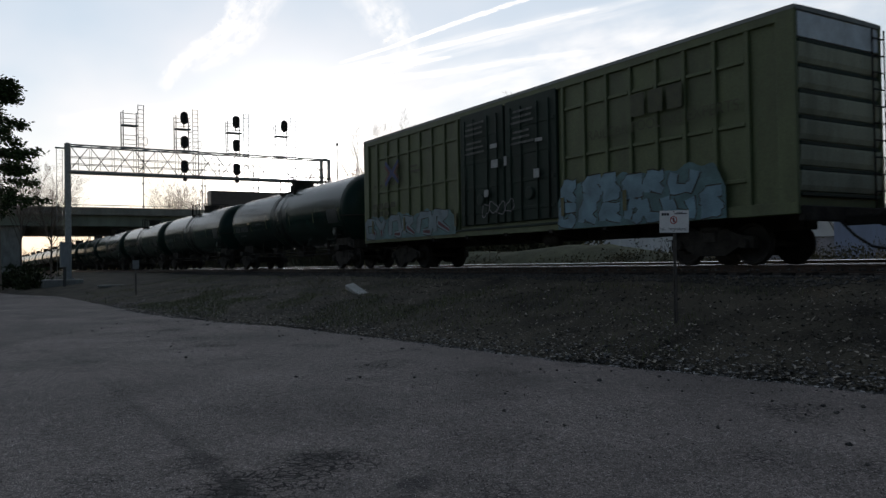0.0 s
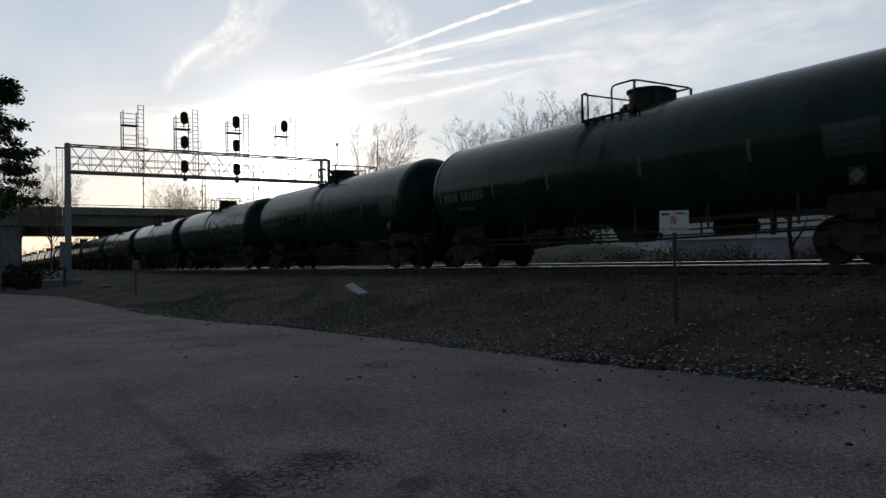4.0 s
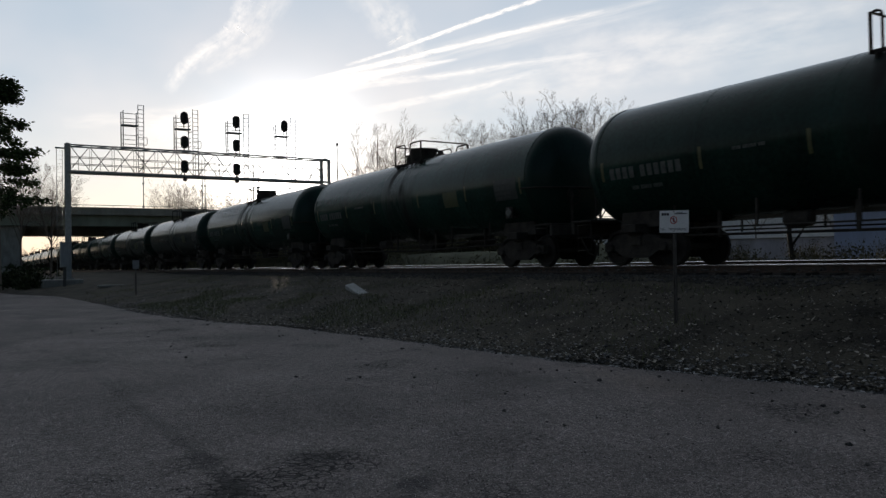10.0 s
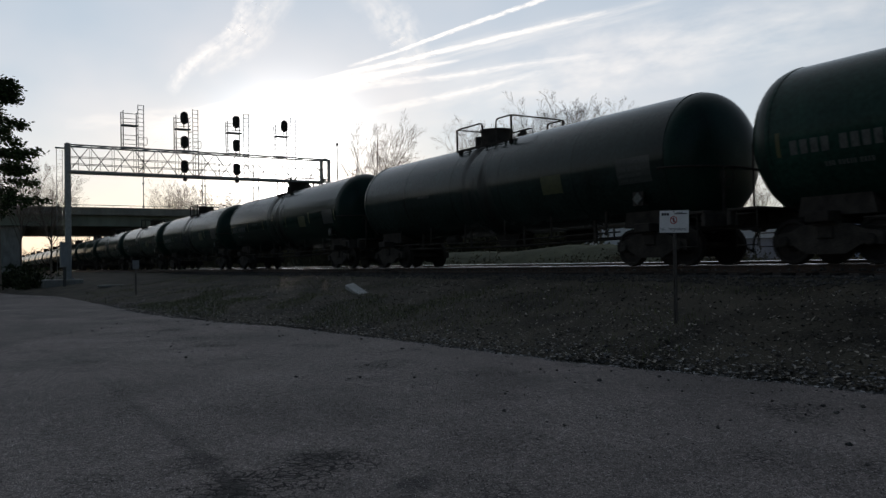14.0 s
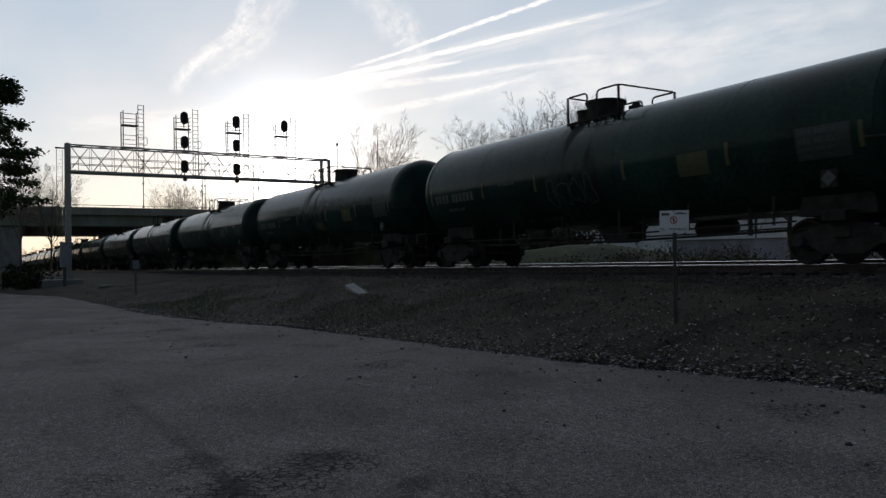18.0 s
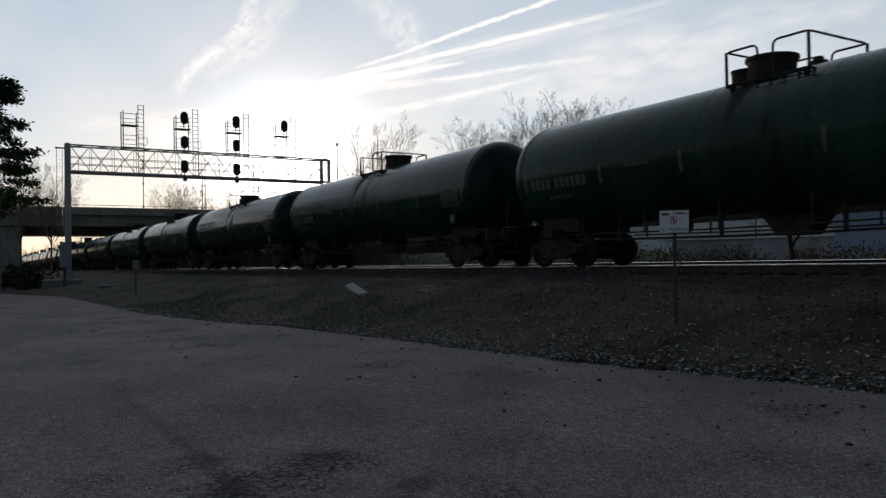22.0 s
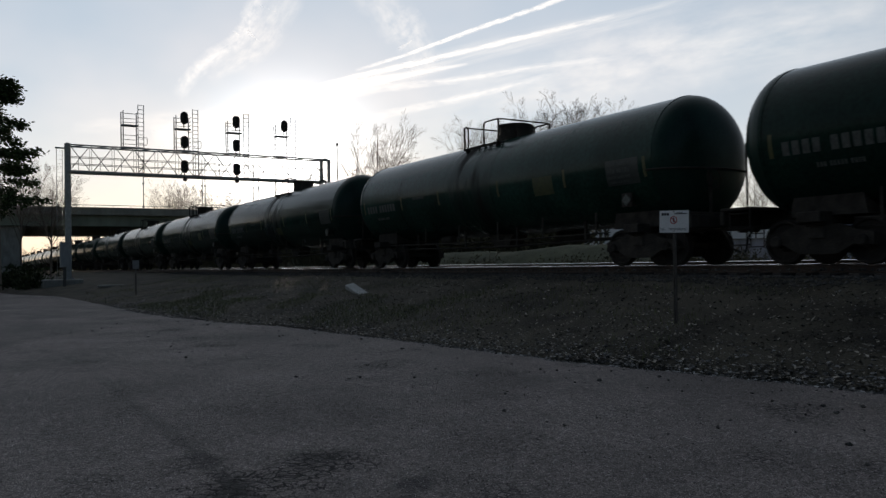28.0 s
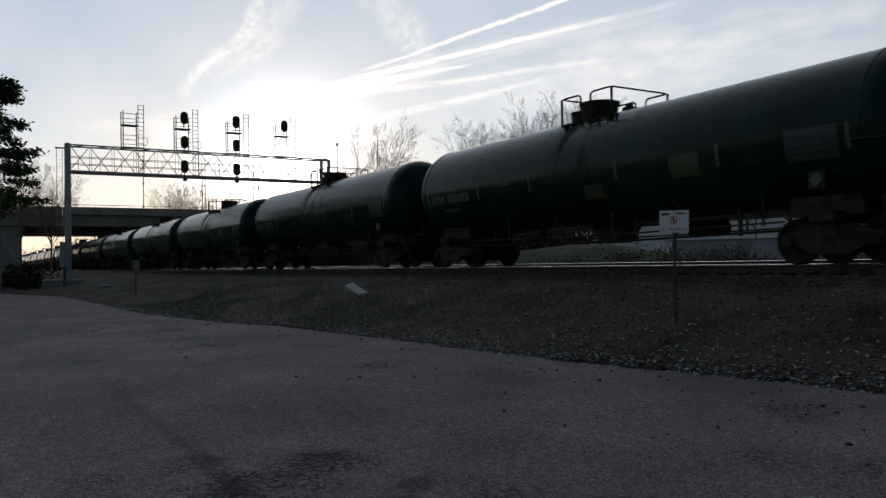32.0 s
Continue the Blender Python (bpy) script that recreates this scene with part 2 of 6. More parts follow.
# ---- mesh helpers ----
class Shape:
    """Collects vertices and faces of one mesh."""

    def __init__(self):
        self.v, self.f, self.smooth = [], [], []

    def add(self, verts, faces, smooth=False):
        k = len(self.v)
        self.v.extend([tuple(p) for p in verts])
        self.f.extend([tuple(i + k for i in f) for f in faces])
        self.smooth.extend([smooth] * len(faces))
        return self

    def box(self, c, s, rz=0.0, bev=0.0, m=None):
        """A box of size s at c, chamfered along its upright and level edges when bev is given."""
        hx, hy, hz = s[0] / 2, s[1] / 2, s[2] / 2
        b = min(bev, hx * 0.9, hy * 0.9, hz * 0.9)
        if b <= 0:
            pts = [(x, y, z) for z in (-hz, hz) for x, y in ((-hx, -hy), (hx, -hy), (hx, hy), (-hx, hy))]
            fs = [(3, 2, 1, 0), (4, 5, 6, 7)] + [(i, (i + 1) % 4, 4 + (i + 1) % 4, 4 + i) for i in range(4)]
        else:
            def ring(ax, ay, z, cut):
                return [(-ax + cut, -ay, z), (ax - cut, -ay, z), (ax, -ay + cut, z), (ax, ay - cut, z), (ax - cut, ay, z), (-ax + cut, ay, z), (-ax, ay - cut, z), (-ax, -ay + cut, z)]
            pts = ring(hx - b, hy - b, -hz, b * 0.4) + ring(hx, hy, -hz + b, b) + ring(hx, hy, hz - b, b) + ring(hx - b, hy - b, hz, b * 0.4)
            fs = [tuple(range(7, -1, -1)), tuple(range(24, 32))]
            for r in range(3):
                fs += [(r * 8 + i, r * 8 + (i + 1) % 8, r * 8 + 8 + (i + 1) % 8, r * 8 + 8 + i) for i in range(8)]
        if m is None:
            m = Matrix.Translation(c) @ Matrix.Rotation(rz, 4, "Z")
        return self.add([m @ Vector(p) for p in pts], fs)

    def tube(self, pts, r, n=8, r2=None, caps=True):
        """A round bar along points; r2: its radius at the end."""
        pts = [Vector(p) for p in pts]
        r2 = r if r2 is None else r2
        verts, faces = [], []
        last = None
        for i, p in enumerate(pts):
            d = (pts[min(i + 1, len(pts) - 1)] - pts[max(i - 1, 0)]).normalized()
            if last is None:
                a = d.orthogonal().normalized()
            else:
                a = (last - d * last.dot(d)).normalized()
            last = a
            b = d.cross(a)
            k = i / max(1, len(pts) - 1)
            rr = r + (r2 - r) * k
            verts += [p + (a * math.cos(2 * math.pi * j / n) + b * math.sin(2 * math.pi * j / n)) * rr for j in range(n)]
        for i in range(len(pts) - 1):
            faces += [(i * n + j, i * n + (j + 1) % n, (i + 1) * n + (j + 1) % n, (i + 1) * n + j) for j in range(n)]
        self.add(verts, faces, n > 4)
        if caps:
            k = len(self.v) - len(verts)
            self.f += [tuple(k + j for j in range(n - 1, -1, -1)), tuple(k + (len(pts) - 1) * n + j for j in range(n))]
            self.smooth += [False, False]
        return self

    def lathe(self, prof, n=24, axis="x", c=(0, 0, 0)):
        """A turned form: prof is (distance along the axis, radius)."""
        verts, faces = [], []
        for a, r in prof:
            for j in range(n):
                u, w = math.cos(2 * math.pi * j / n) * r, math.sin(2 * math.pi * j / n) * r
                p = {"x": (a, u, w), "y": (w, a, u), "z": (u, w, a)}[axis]
                verts.append((p[0] + c[0], p[1] + c[1], p[2] + c[2]))
        for i in range(len(prof) - 1):
            faces += [(i * n + j, i * n + (j + 1) % n, (i + 1) * n + (j + 1) % n, (i + 1) * n + j) for j in range(n)]
        self.add(verts, faces, True)
        k = len(self.v) - len(verts)
        self.f += [tuple(k + j for j in range(n - 1, -1, -1)), tuple(k + (len(prof) - 1) * n + j for j in range(n))]
        self.smooth += [False, False]
        return self

    def prism(self, outline, y0, y1, axis="y"):
        """An outline of (a, z) carried from y0 to y1 along an axis."""
        k = len(outline)
        mk = (lambda a, z, y: (a, y, z)) if axis == "y" else (lambda a, z, y: (y, a, z))
        pts = [mk(a, z, y0) for a, z in outline] + [mk(a, z, y1) for a, z in outline]
        fs = [tuple(range(k)), tuple(range(2 * k - 1, k - 1, -1))] + [(i, k + i, k + (i + 1) % k, (i + 1) % k) for i in range(k)]
        return self.add(pts, fs)

    def mesh(self, name, material):
        me = bpy.data.meshes.new(name)
        me.from_pydata(self.v, [], self.f)
        me.polygons.foreach_set("use_smooth", self.smooth)
        bm = bmesh.new()
        bm.from_mesh(me)
        bmesh.ops.recalc_face_normals(bm, faces=bm.faces)
        for e in bm.edges:
            if len(e.link_faces) == 2 and e.calc_face_angle(0) > 0.6:
                e.smooth = False
        bm.to_mesh(me)
        bm.free()
        me.materials.append(material)
        return me


def part(name, shape, material, parent=None, label="", m=None):
    """One mesh object, under a thing or a part where parent is given."""
    ob = new(name, shape if isinstance(shape, bpy.types.Mesh) else shape.mesh(name, material))
    if parent:
        ob.parent = parent
    if m is not None:
        ob.matrix_basis = m
    return tagged(ob, label) if label else ob


def thing(name, label, category, group="", m=None, kind=""):
    ob = tagged(new(name), label, category, group, kind)
    if m is not None:
        ob.matrix_basis = m
    return ob


def lettering(text, size, x, z, material, parent, name, y=-0.0065):
    cu = bpy.data.curves.new(name, "FONT")
    cu.body, cu.size, cu.align_x, cu.align_y = text, size, "CENTER", "CENTER"
    cu.extrude = 0.0008
    ob = new(name, cu)
    deps = bpy.context.evaluated_depsgraph_get()
    me = bpy.data.meshes.new_from_object(ob.evaluated_get(deps))
    bpy.data.objects.remove(ob)
    me.materials.clear()
    me.materials.append(material)
    return part(name, me, material, parent, m=Matrix.Translation((x, y, z)) @ Matrix.Rotation(math.pi / 2, 4, "X"))


def lerp_table(table, x):
    if x <= table[0][0]:
        return table[0][1]
    for (a, u), (b, w) in zip(table, table[1:]):
        if x <= b:
            return u + (w - u) * (x - a) / (b - a)
    return table[-1][1]
# ---- ground: asphalt lot, stony bank, track bed ----
TRACK_Y, TRACK2_Y = 15.3, 19.6
EDGE = [(-400, -8), (-120, -2), (-75, 1.2), (-60, 2.9), (-52, 5.0), (-37, 5.4), (-30, 5.4), (-26, 5.8), (-22, 6.5), (-19.8, 7.2), (-17, 7.5), (-13, 7.9), (-9.6, 8.15), (-7.8, 8.6), (-5, 9.1), (0, 9.4), (40, 9.8), (400, 10)]


def edge_y(x):
    return lerp_table(EDGE, x) + 0.12 * noise.noise((x * 0.9, 3.1, 0)) + 0.06 * noise.noise((x * 3.1, 1.7, 0)) + 0.05 * noise.noise((x * 8.3, 6.2, 0))


def ground_z(x, y):
    """Height of the bank, track bed and land."""
    e = edge_y(x)
    if y <= e:
        return -1.46
    top, flat = 13.3, -0.24
    if y < top:
        k = (y - e) / max(0.5, top - e)
        base = -1.46 + (flat + 1.46) * (k ** 0.85)
        return base + 0.05 * noise.noise((x * 0.5, y * 0.5, 0)) + 0.025 * noise.noise((x * 2.2, y * 2.2, 4)) * min(1, k * 6)
    if y < 22.5:
        return flat + 0.015 * noise.noise((x * 3, y * 3, 2))
    if y < 26:
        return flat - 0.6 * (y - 22.5) / 3.5
    return flat - 0.6 + 0.12 * noise.noise((x * 0.1, y * 0.1, 7))


def asphalt():
    """Worn asphalt: pale aggregate, dark tar patches, crazed cracks where the surface has failed."""
    m = mat("worn_asphalt", (0.226, 0.194, 0.182), 0.85, 0, 0.3, 0.45, 1.0, 90, spec=0.3)
    n, l = m.node_tree.nodes, m.node_tree.links
    b = n["Principled BSDF"]
    base = b.inputs["Base Color"].links[0].from_socket
    co = n.new("ShaderNodeTexCoord")
    warp = n.new("ShaderNodeTexNoise")
    warp.inputs["Scale"].default_value, warp.inputs["Detail"].default_value = 4.5, 4
    l.new(co.outputs["Object"], warp.inputs[0])
    va = n.new("ShaderNodeVectorMath")
    va.operation = "MULTIPLY_ADD"
    va.inputs[1].default_value = (0.22, 0.22, 0.0)
    l.new(warp.outputs[1], va.inputs[0])
    l.new(co.outputs["Object"], va.inputs[2])
    cr = n.new("ShaderNodeTexVoronoi")
    cr.feature = "DISTANCE_TO_EDGE"
    cr.inputs["Scale"].default_value = 10.5
    l.new(va.outputs[0], cr.inputs["Vector"])
    line = n.new("ShaderNodeMapRange")
    line.inputs[1].default_value, line.inputs[2].default_value, line.inputs[3].default_value, line.inputs[4].default_value = 0.025, 0.1, 1.0, 0.0
    l.new(cr.outputs[0], line.inputs[0])
    patch_ = n.new("ShaderNodeTexNoise")
    patch_.inputs["Scale"].default_value, patch_.inputs["Detail"].default_value = 0.75, 4
    mp = n.new("ShaderNodeMapping")
    mp.inputs["Location"].default_value = (0.5, 0.3, 0)
    l.new(co.outputs["Object"], mp.inputs[0])
    l.new(mp.outputs[0], patch_.inputs[0])
    # broken ground near the viewer: one crazed stretch and dark blots of tar, all with ragged outlines
    rag = n.new("ShaderNodeTexNoise")
    rag.inputs["Scale"].default_value, rag.inputs["Detail"].default_value, rag.inputs["Roughness"].default_value = 1.9, 7, 0.7
    l.new(co.outputs["Object"], rag.inputs[0])
    rv = n.new("ShaderNodeVectorMath")
    rv.operation = "MULTIPLY_ADD"
    rv.inputs[1].default_value = (1.1, 1.1, 0.0)
    l.new(rag.outputs[1], rv.inputs[0])
    l.new(co.outputs["Object"], rv.inputs[2])

    def blot(x, y, rx, ry, turn, inner, top):
        """A ragged oval: top at its middle, nothing past its rim."""
        mv, ln, rg = n.new("ShaderNodeMapping"), n.new("ShaderNodeVectorMath"), n.new("ShaderNodeMapRange")
        mv.vector_type = "TEXTURE"
        mv.inputs["Location"].default_value = (x + 0.55, y + 0.55, -1.45)
        mv.inputs["Rotation"].default_value = (0, 0, radians(turn))
        mv.inputs["Scale"].default_value = (rx, ry, 5.0)
        ln.operation = "LENGTH"
        rg.interpolation_type = "SMOOTHSTEP"
        rg.inputs[1].default_value, rg.inputs[2].default_value, rg.inputs[3].default_value, rg.inputs[4].default_value = inner, 1.0, top, 0.0
        l.new(rv.outputs[0], mv.inputs[0])
        l.new(mv.outputs[0], ln.inputs[0])
        l.new(ln.outputs["Value"], rg.inputs[0])
        return rg.outputs[0]

    def plus(a, b, op="ADD"):
        q = n.new("ShaderNodeMath")
        q.operation = op
        l.new(a, q.inputs[0])
        l.new(b, q.inputs[1])
        return q.outputs[0]

    crazed = blot(-5.45, 1.75, 1.5, 0.75, -63, 0.3, 0.36)
    blots = blot(-5.6, 1.62, 0.5, 0.26, -63, 0.2, 0.85)
    for args in ((-6.05, 2.5, 0.6, 0.36, -60, 0.15, 0.8), (-5.0, 2.75, 0.5, 0.2, -60, 0.2, 0.75), (-6.5, 1.68, 0.7, 0.18, 0, 0.2, 0.55), (-5.05, 2.05, 0.6, 0.2, -63, 0.1, 0.35)):
        blots = plus(blots, blot(*args), "MAXIMUM")
    psum = n.new("ShaderNodeMath")
    psum.operation = "ADD"
    l.new(patch_.outputs[0], psum.inputs[0])
    l.new(crazed, psum.inputs[1])
    where = n.new("ShaderNodeMapRange")
    where.inputs[1].default_value, where.inputs[2].default_value = 0.54, 0.72
    l.new(psum.outputs[0], where.inputs[0])
    amt = n.new("ShaderNodeMath")
    amt.operation = "MULTIPLY"
    l.new(line.outputs[0], amt.inputs[0])
    l.new(where.outputs[0], amt.inputs[1])
    tar = n.new("ShaderNodeMapRange")
    tar.inputs[1].default_value, tar.inputs[2].default_value, tar.inputs[3].default_value, tar.inputs[4].default_value = 0.66, 0.95, 0.0, 0.5
    l.new(psum.outputs[0], tar.inputs[0])
    tarred = plus(tar.outputs[0], blots, "MAXIMUM")
    spot = n.new("ShaderNodeTexVoronoi")
    spot.inputs["Scale"].default_value = 70
    l.new(co.outputs["Object"], spot.inputs["Vector"])
    agg = n.new("ShaderNodeMapRange")
    agg.inputs[1].default_value, agg.inputs[2].default_value, agg.inputs[3].default_value, agg.inputs[4].default_value = 0.05, 0.45, 2.3, 0.62
    l.new(spot.outputs[0], agg.inputs[0])
    mott = n.new("ShaderNodeTexNoise")
    mott.inputs["Scale"].default_value, mott.inputs["Detail"].default_value, mott.inputs["Roughness"].default_value = 9.0, 9, 0.75
    l.new(co.outputs["Object"], mott.inputs[0])
    mr = n.new("ShaderNodeMapRange")
    mr.inputs[1].default_value, mr.inputs[2].default_value, mr.inputs[3].default_value, mr.inputs[4].default_value = 0.32, 0.68, 0.68, 1.36
    l.new(mott.outputs[0], mr.inputs[0])
    mm = n.new("ShaderNodeMix")
    mm.data_type, mm.blend_type = "RGBA", "MULTIPLY"
    mm.inputs[0].default_value = 1.0
    l.new(base, mm.inputs[6])
    l.new(mr.outputs[0], mm.inputs[7])
    last = mm.outputs[2]
    sc = n.new("ShaderNodeMix")
    sc.data_type, sc.blend_type = "RGBA", "MULTIPLY"
    sc.inputs[0].default_value = 0.8
    l.new(last, sc.inputs[6])
    l.new(agg.outputs[0], sc.inputs[7])
    last = sc.outputs[2]
    # single grains of aggregate, two sizes
    for size, low, high in ((95, 0.55, 1.5), (40, 0.72, 1.3)):
        gv, gs, gm, gx = n.new("ShaderNodeTexVoronoi"), n.new("ShaderNodeSeparateColor"), n.new("ShaderNodeMapRange"), n.new("ShaderNodeMix")
        gv.inputs["Scale"].default_value = size
        gm.inputs[3].default_value, gm.inputs[4].default_value = low, high
        gx.data_type, gx.blend_type = "RGBA", "MULTIPLY"
        gx.inputs[0].default_value = 1.0
        l.new(co.outputs["Object"], gv.inputs["Vector"])
        l.new(gv.outputs["Color"], gs.inputs[0])
        l.new(gs.outputs[1], gm.inputs[0])
        l.new(last, gx.inputs[6])
        l.new(gm.outputs[0], gx.inputs[7])
        last = gx.outputs[2]
    # here and there a pale stone shows in the worn surface
    fl, pick, size_, gate = n.new("ShaderNodeTexVoronoi"), n.new("ShaderNodeMapRange"), n.new("ShaderNodeMapRange"), n.new("ShaderNodeMath")
    fl.inputs["Scale"].default_value = 38
    l.new(co.outputs["Object"], fl.inputs["Vector"])
    sepc = n.new("ShaderNodeSeparateColor")
    l.new(fl.outputs["Color"], sepc.inputs[0])
    pick.inputs[1].default_value, pick.inputs[2].default_value = 0.78, 0.97
    size_.inputs[1].default_value, size_.inputs[2].default_value, size_.inputs[3].default_value, size_.inputs[4].default_value = 0.2, 0.34, 1.0, 0.0
    l.new(sepc.outputs[0], pick.inputs[0])
    l.new(fl.outputs["Distance"], size_.inputs[0])
    gate.operation = "MULTIPLY"
    l.new(pick.outputs[0], gate.inputs[0])
    l.new(size_.outputs[0], gate.inputs[1])
    # a tarred seam along the lot
    sep, off, dist, seam = n.new("ShaderNodeSeparateXYZ"), n.new("ShaderNodeMath"), n.new("ShaderNodeMath"), n.new("ShaderNodeMapRange")
    l.new(va.outputs[0], sep.inputs[0])
    off.operation, dist.operation = "SUBTRACT", "ABSOLUTE"
    l.new(sep.outputs[1], off.inputs[0])
    off.inputs[1].default_value = 1.82
    l.new(off.outputs[0], dist.inputs[0])
    seam.inputs[1].default_value, seam.inputs[2].default_value, seam.inputs[3].default_value, seam.inputs[4].default_value = 0.015, 0.13, 0.7, 0.0
    l.new(dist.outputs[0], seam.inputs[0])
    seam_amt = plus(seam.outputs[0], where.outputs[0], "MULTIPLY")
    seam_amt = plus(seam_amt, plus(seam.outputs[0], mott.outputs[0], "MULTIPLY"), "MAXIMUM")
    # the seam peters out along the lot
    near = n.new("ShaderNodeMapRange")
    near.inputs[1].default_value, near.inputs[2].default_value = -15.0, -7.0
    l.new(sep.outputs[0], near.inputs[0])
    seam_amt = plus(seam_amt, near.outputs[0], "MULTIPLY")
    for fac, col in ((seam_amt, (0.04, 0.038, 0.038, 1)), (tarred, (0.042, 0.04, 0.039, 1)), (gate.outputs[0], (0.5, 0.48, 0.46, 1)), (amt.outputs[0], (0.016, 0.015, 0.015, 1))):
        mx = n.new("ShaderNodeMix")
        mx.data_type = "RGBA"
        l.new(fac, mx.inputs[0])
        l.new(last, mx.inputs[6])
        mx.inputs[7].default_value = col
        last = mx.outputs[2]
    l.new(last, b.inputs["Base Color"])
    bp = [q for q in n if q.type == "BUMP"][0]
    hm = n.new("ShaderNodeMath")
    hm.operation = "SUBTRACT"
    l.new(bp.inputs["Height"].links[0].from_socket, hm.inputs[0])
    l.new(amt.outputs[0], hm.inputs[1])
    l.new(hm.outputs[0], bp.inputs["Height"])
    return m


M_ASPHALT = asphalt()
M_SOIL = mat("cindery_bank_soil", (0.053, 0.047, 0.035), 0.95, 0, 0.7, 0.9, 1.0, 28, spec=0.2)
M_STONE = mat("grey_ballast_stone", (0.15, 0.145, 0.14), 0.85, 0, 0.3, 8, 0.3, 60, island=0.95)


def steps(*spans):
    out = []
    for a, b, d in spans:
        n = max(1, round((b - a) / d))
        out += [a + (b - a) * i / n for i in range(n)]
    return out + [spans[-1][1]]


xs = steps((-2500, -400, 300), (-400, -120, 20), (-120, -45, 2.5), (-45, 8, 0.15), (8, 60, 4), (60, 400, 40), (400, 2500, 300))
ys = steps((-2500, -100, 300), (-100, -4, 12), (-4, 4, 1.0), (4, 14, 0.3), (14, 30, 0.8), (30, 100, 10), (100, 400, 60), (400, 2500, 300))
land = Shape()
below = [-2500, -600, -100, -30, -12, -4, 0, 3]
bank = [-0.25, 0.0, 0.06, 0.14, 0.25, 0.4, 0.6, 0.85]
above = [y for y in ys if y > 14]
rise = steps((0.0, 1.0, 0.045))
lv, lw = [], 0
for x in xs:
    e = edge_y(x)
    col = [min(y, e - 0.6 + 0.0002 * y) for y in below] + [e + d for d in bank] + [e + 1.0 + (13.0 - e) * f for f in rise] + above
    lw = len(col)
    lv += [(x, y, ground_z(x, y)) for y in col]
land.add(lv, [(i * lw + j, (i + 1) * lw + j, (i + 1) * lw + j + 1, i * lw + j + 1) for i in range(len(xs) - 1) for j in range(lw - 1)], True)
tagged(part("ground", land, M_SOIL), "dark cindery soil bank and flat land beside the railway", "ground", kind="structure")

# asphalt: its own sheet just above the land, ending in a ragged edge
lot = Shape()
us = steps((-400, -120, 20), (-120, -45, 2.5), (-45, 8, 0.15), (8, 60, 3), (60, 200, 20))
rows = [-300, -60, -20, -8, -3, 0, 2, 3.5, 4.5]
vv, ff = [], []
for x in us:
    e = edge_y(x)
    for y in rows:
        vv.append((x, min(y, e - 1.0 + 0.001 * y), -1.45 + 0.012 * noise.noise((x * 0.4, y * 0.4, 9))))
    vv.append((x, e - 0.02, -1.45))
    vv.append((x, e, -1.456))
    vv.append((x, e + 0.02, -1.50))
w = len(rows) + 3
ff = [(i * w + j, (i + 1) * w + j, (i + 1) * w + j + 1, i * w + j + 1) for i in range(len(us) - 1) for j in range(w - 1)]
lot.add(vv, ff, True)
tagged(part("pavement", lot, M_ASPHALT), "worn grey asphalt lot with fine cracks and a ragged edge", "pavement", kind="structure")


# ---- tracks ----
def rail_profile(y, z):
    return [(y - 0.07, z - 0.17), (y + 0.07, z - 0.17), (y + 0.07, z - 0.155), (y + 0.012, z - 0.13), (y + 0.012, z - 0.045), (y + 0.036, z - 0.035), (y + 0.033, z - 0.012),
            (y - 0.033, z - 0.012), (y - 0.036, z - 0.035), (y - 0.012, z - 0.045), (y - 0.012, z - 0.13), (y - 0.07, z - 0.155)]


def track(yc, z, name):
    t = tagged(new(name), "straight railway track with steel rails on wooden ties", "railway track", kind="structure")
    for side in (-1, 1):
        y = yc + side * 0.753
        rail = part("rail", Shape().prism(rail_profile(y, z), -900, 120, "x"), M_RAILWEB, t)
        crown = [(-0.034, -0.0085), (-0.0325, -0.005), (-0.028, -0.0025), (-0.014, -0.0004), (0, 0.0), (0.014, -0.0004), (0.028, -0.0025), (0.0325, -0.005), (0.034, -0.0085)]
        head = Shape()
        k = len(crown)
        head.add([(x, y + u, z + 0.001 + v) for x in (-900, 120) for u, v in crown], [(i, i + 1, k + i + 1, k + i) for i in range(k - 1)], True)
        part("railhead", head, M_RAIL, rail, "polished bright running surface")
    tie = Shape().box((0, 0, 0), (0.23, 2.6, 0.18), bev=0.012).mesh("tie", M_TIE)
    for i in range(150):
        x = 6 - i * 0.53
        part("tie", tie, M_TIE, t, m=pose(x, yc + random.uniform(-0.04, 0.04), z - 0.26, 0, 0, random.uniform(-1, 1)))
    return t


track(TRACK_Y, 0.0, "track")
track(TRACK2_Y, 0.06, "track")
# ---- the train ----
SPEED, PITCH_CARS = 10.48, 18.39
FIRST = -38.46   # centre of the first tank car at the start


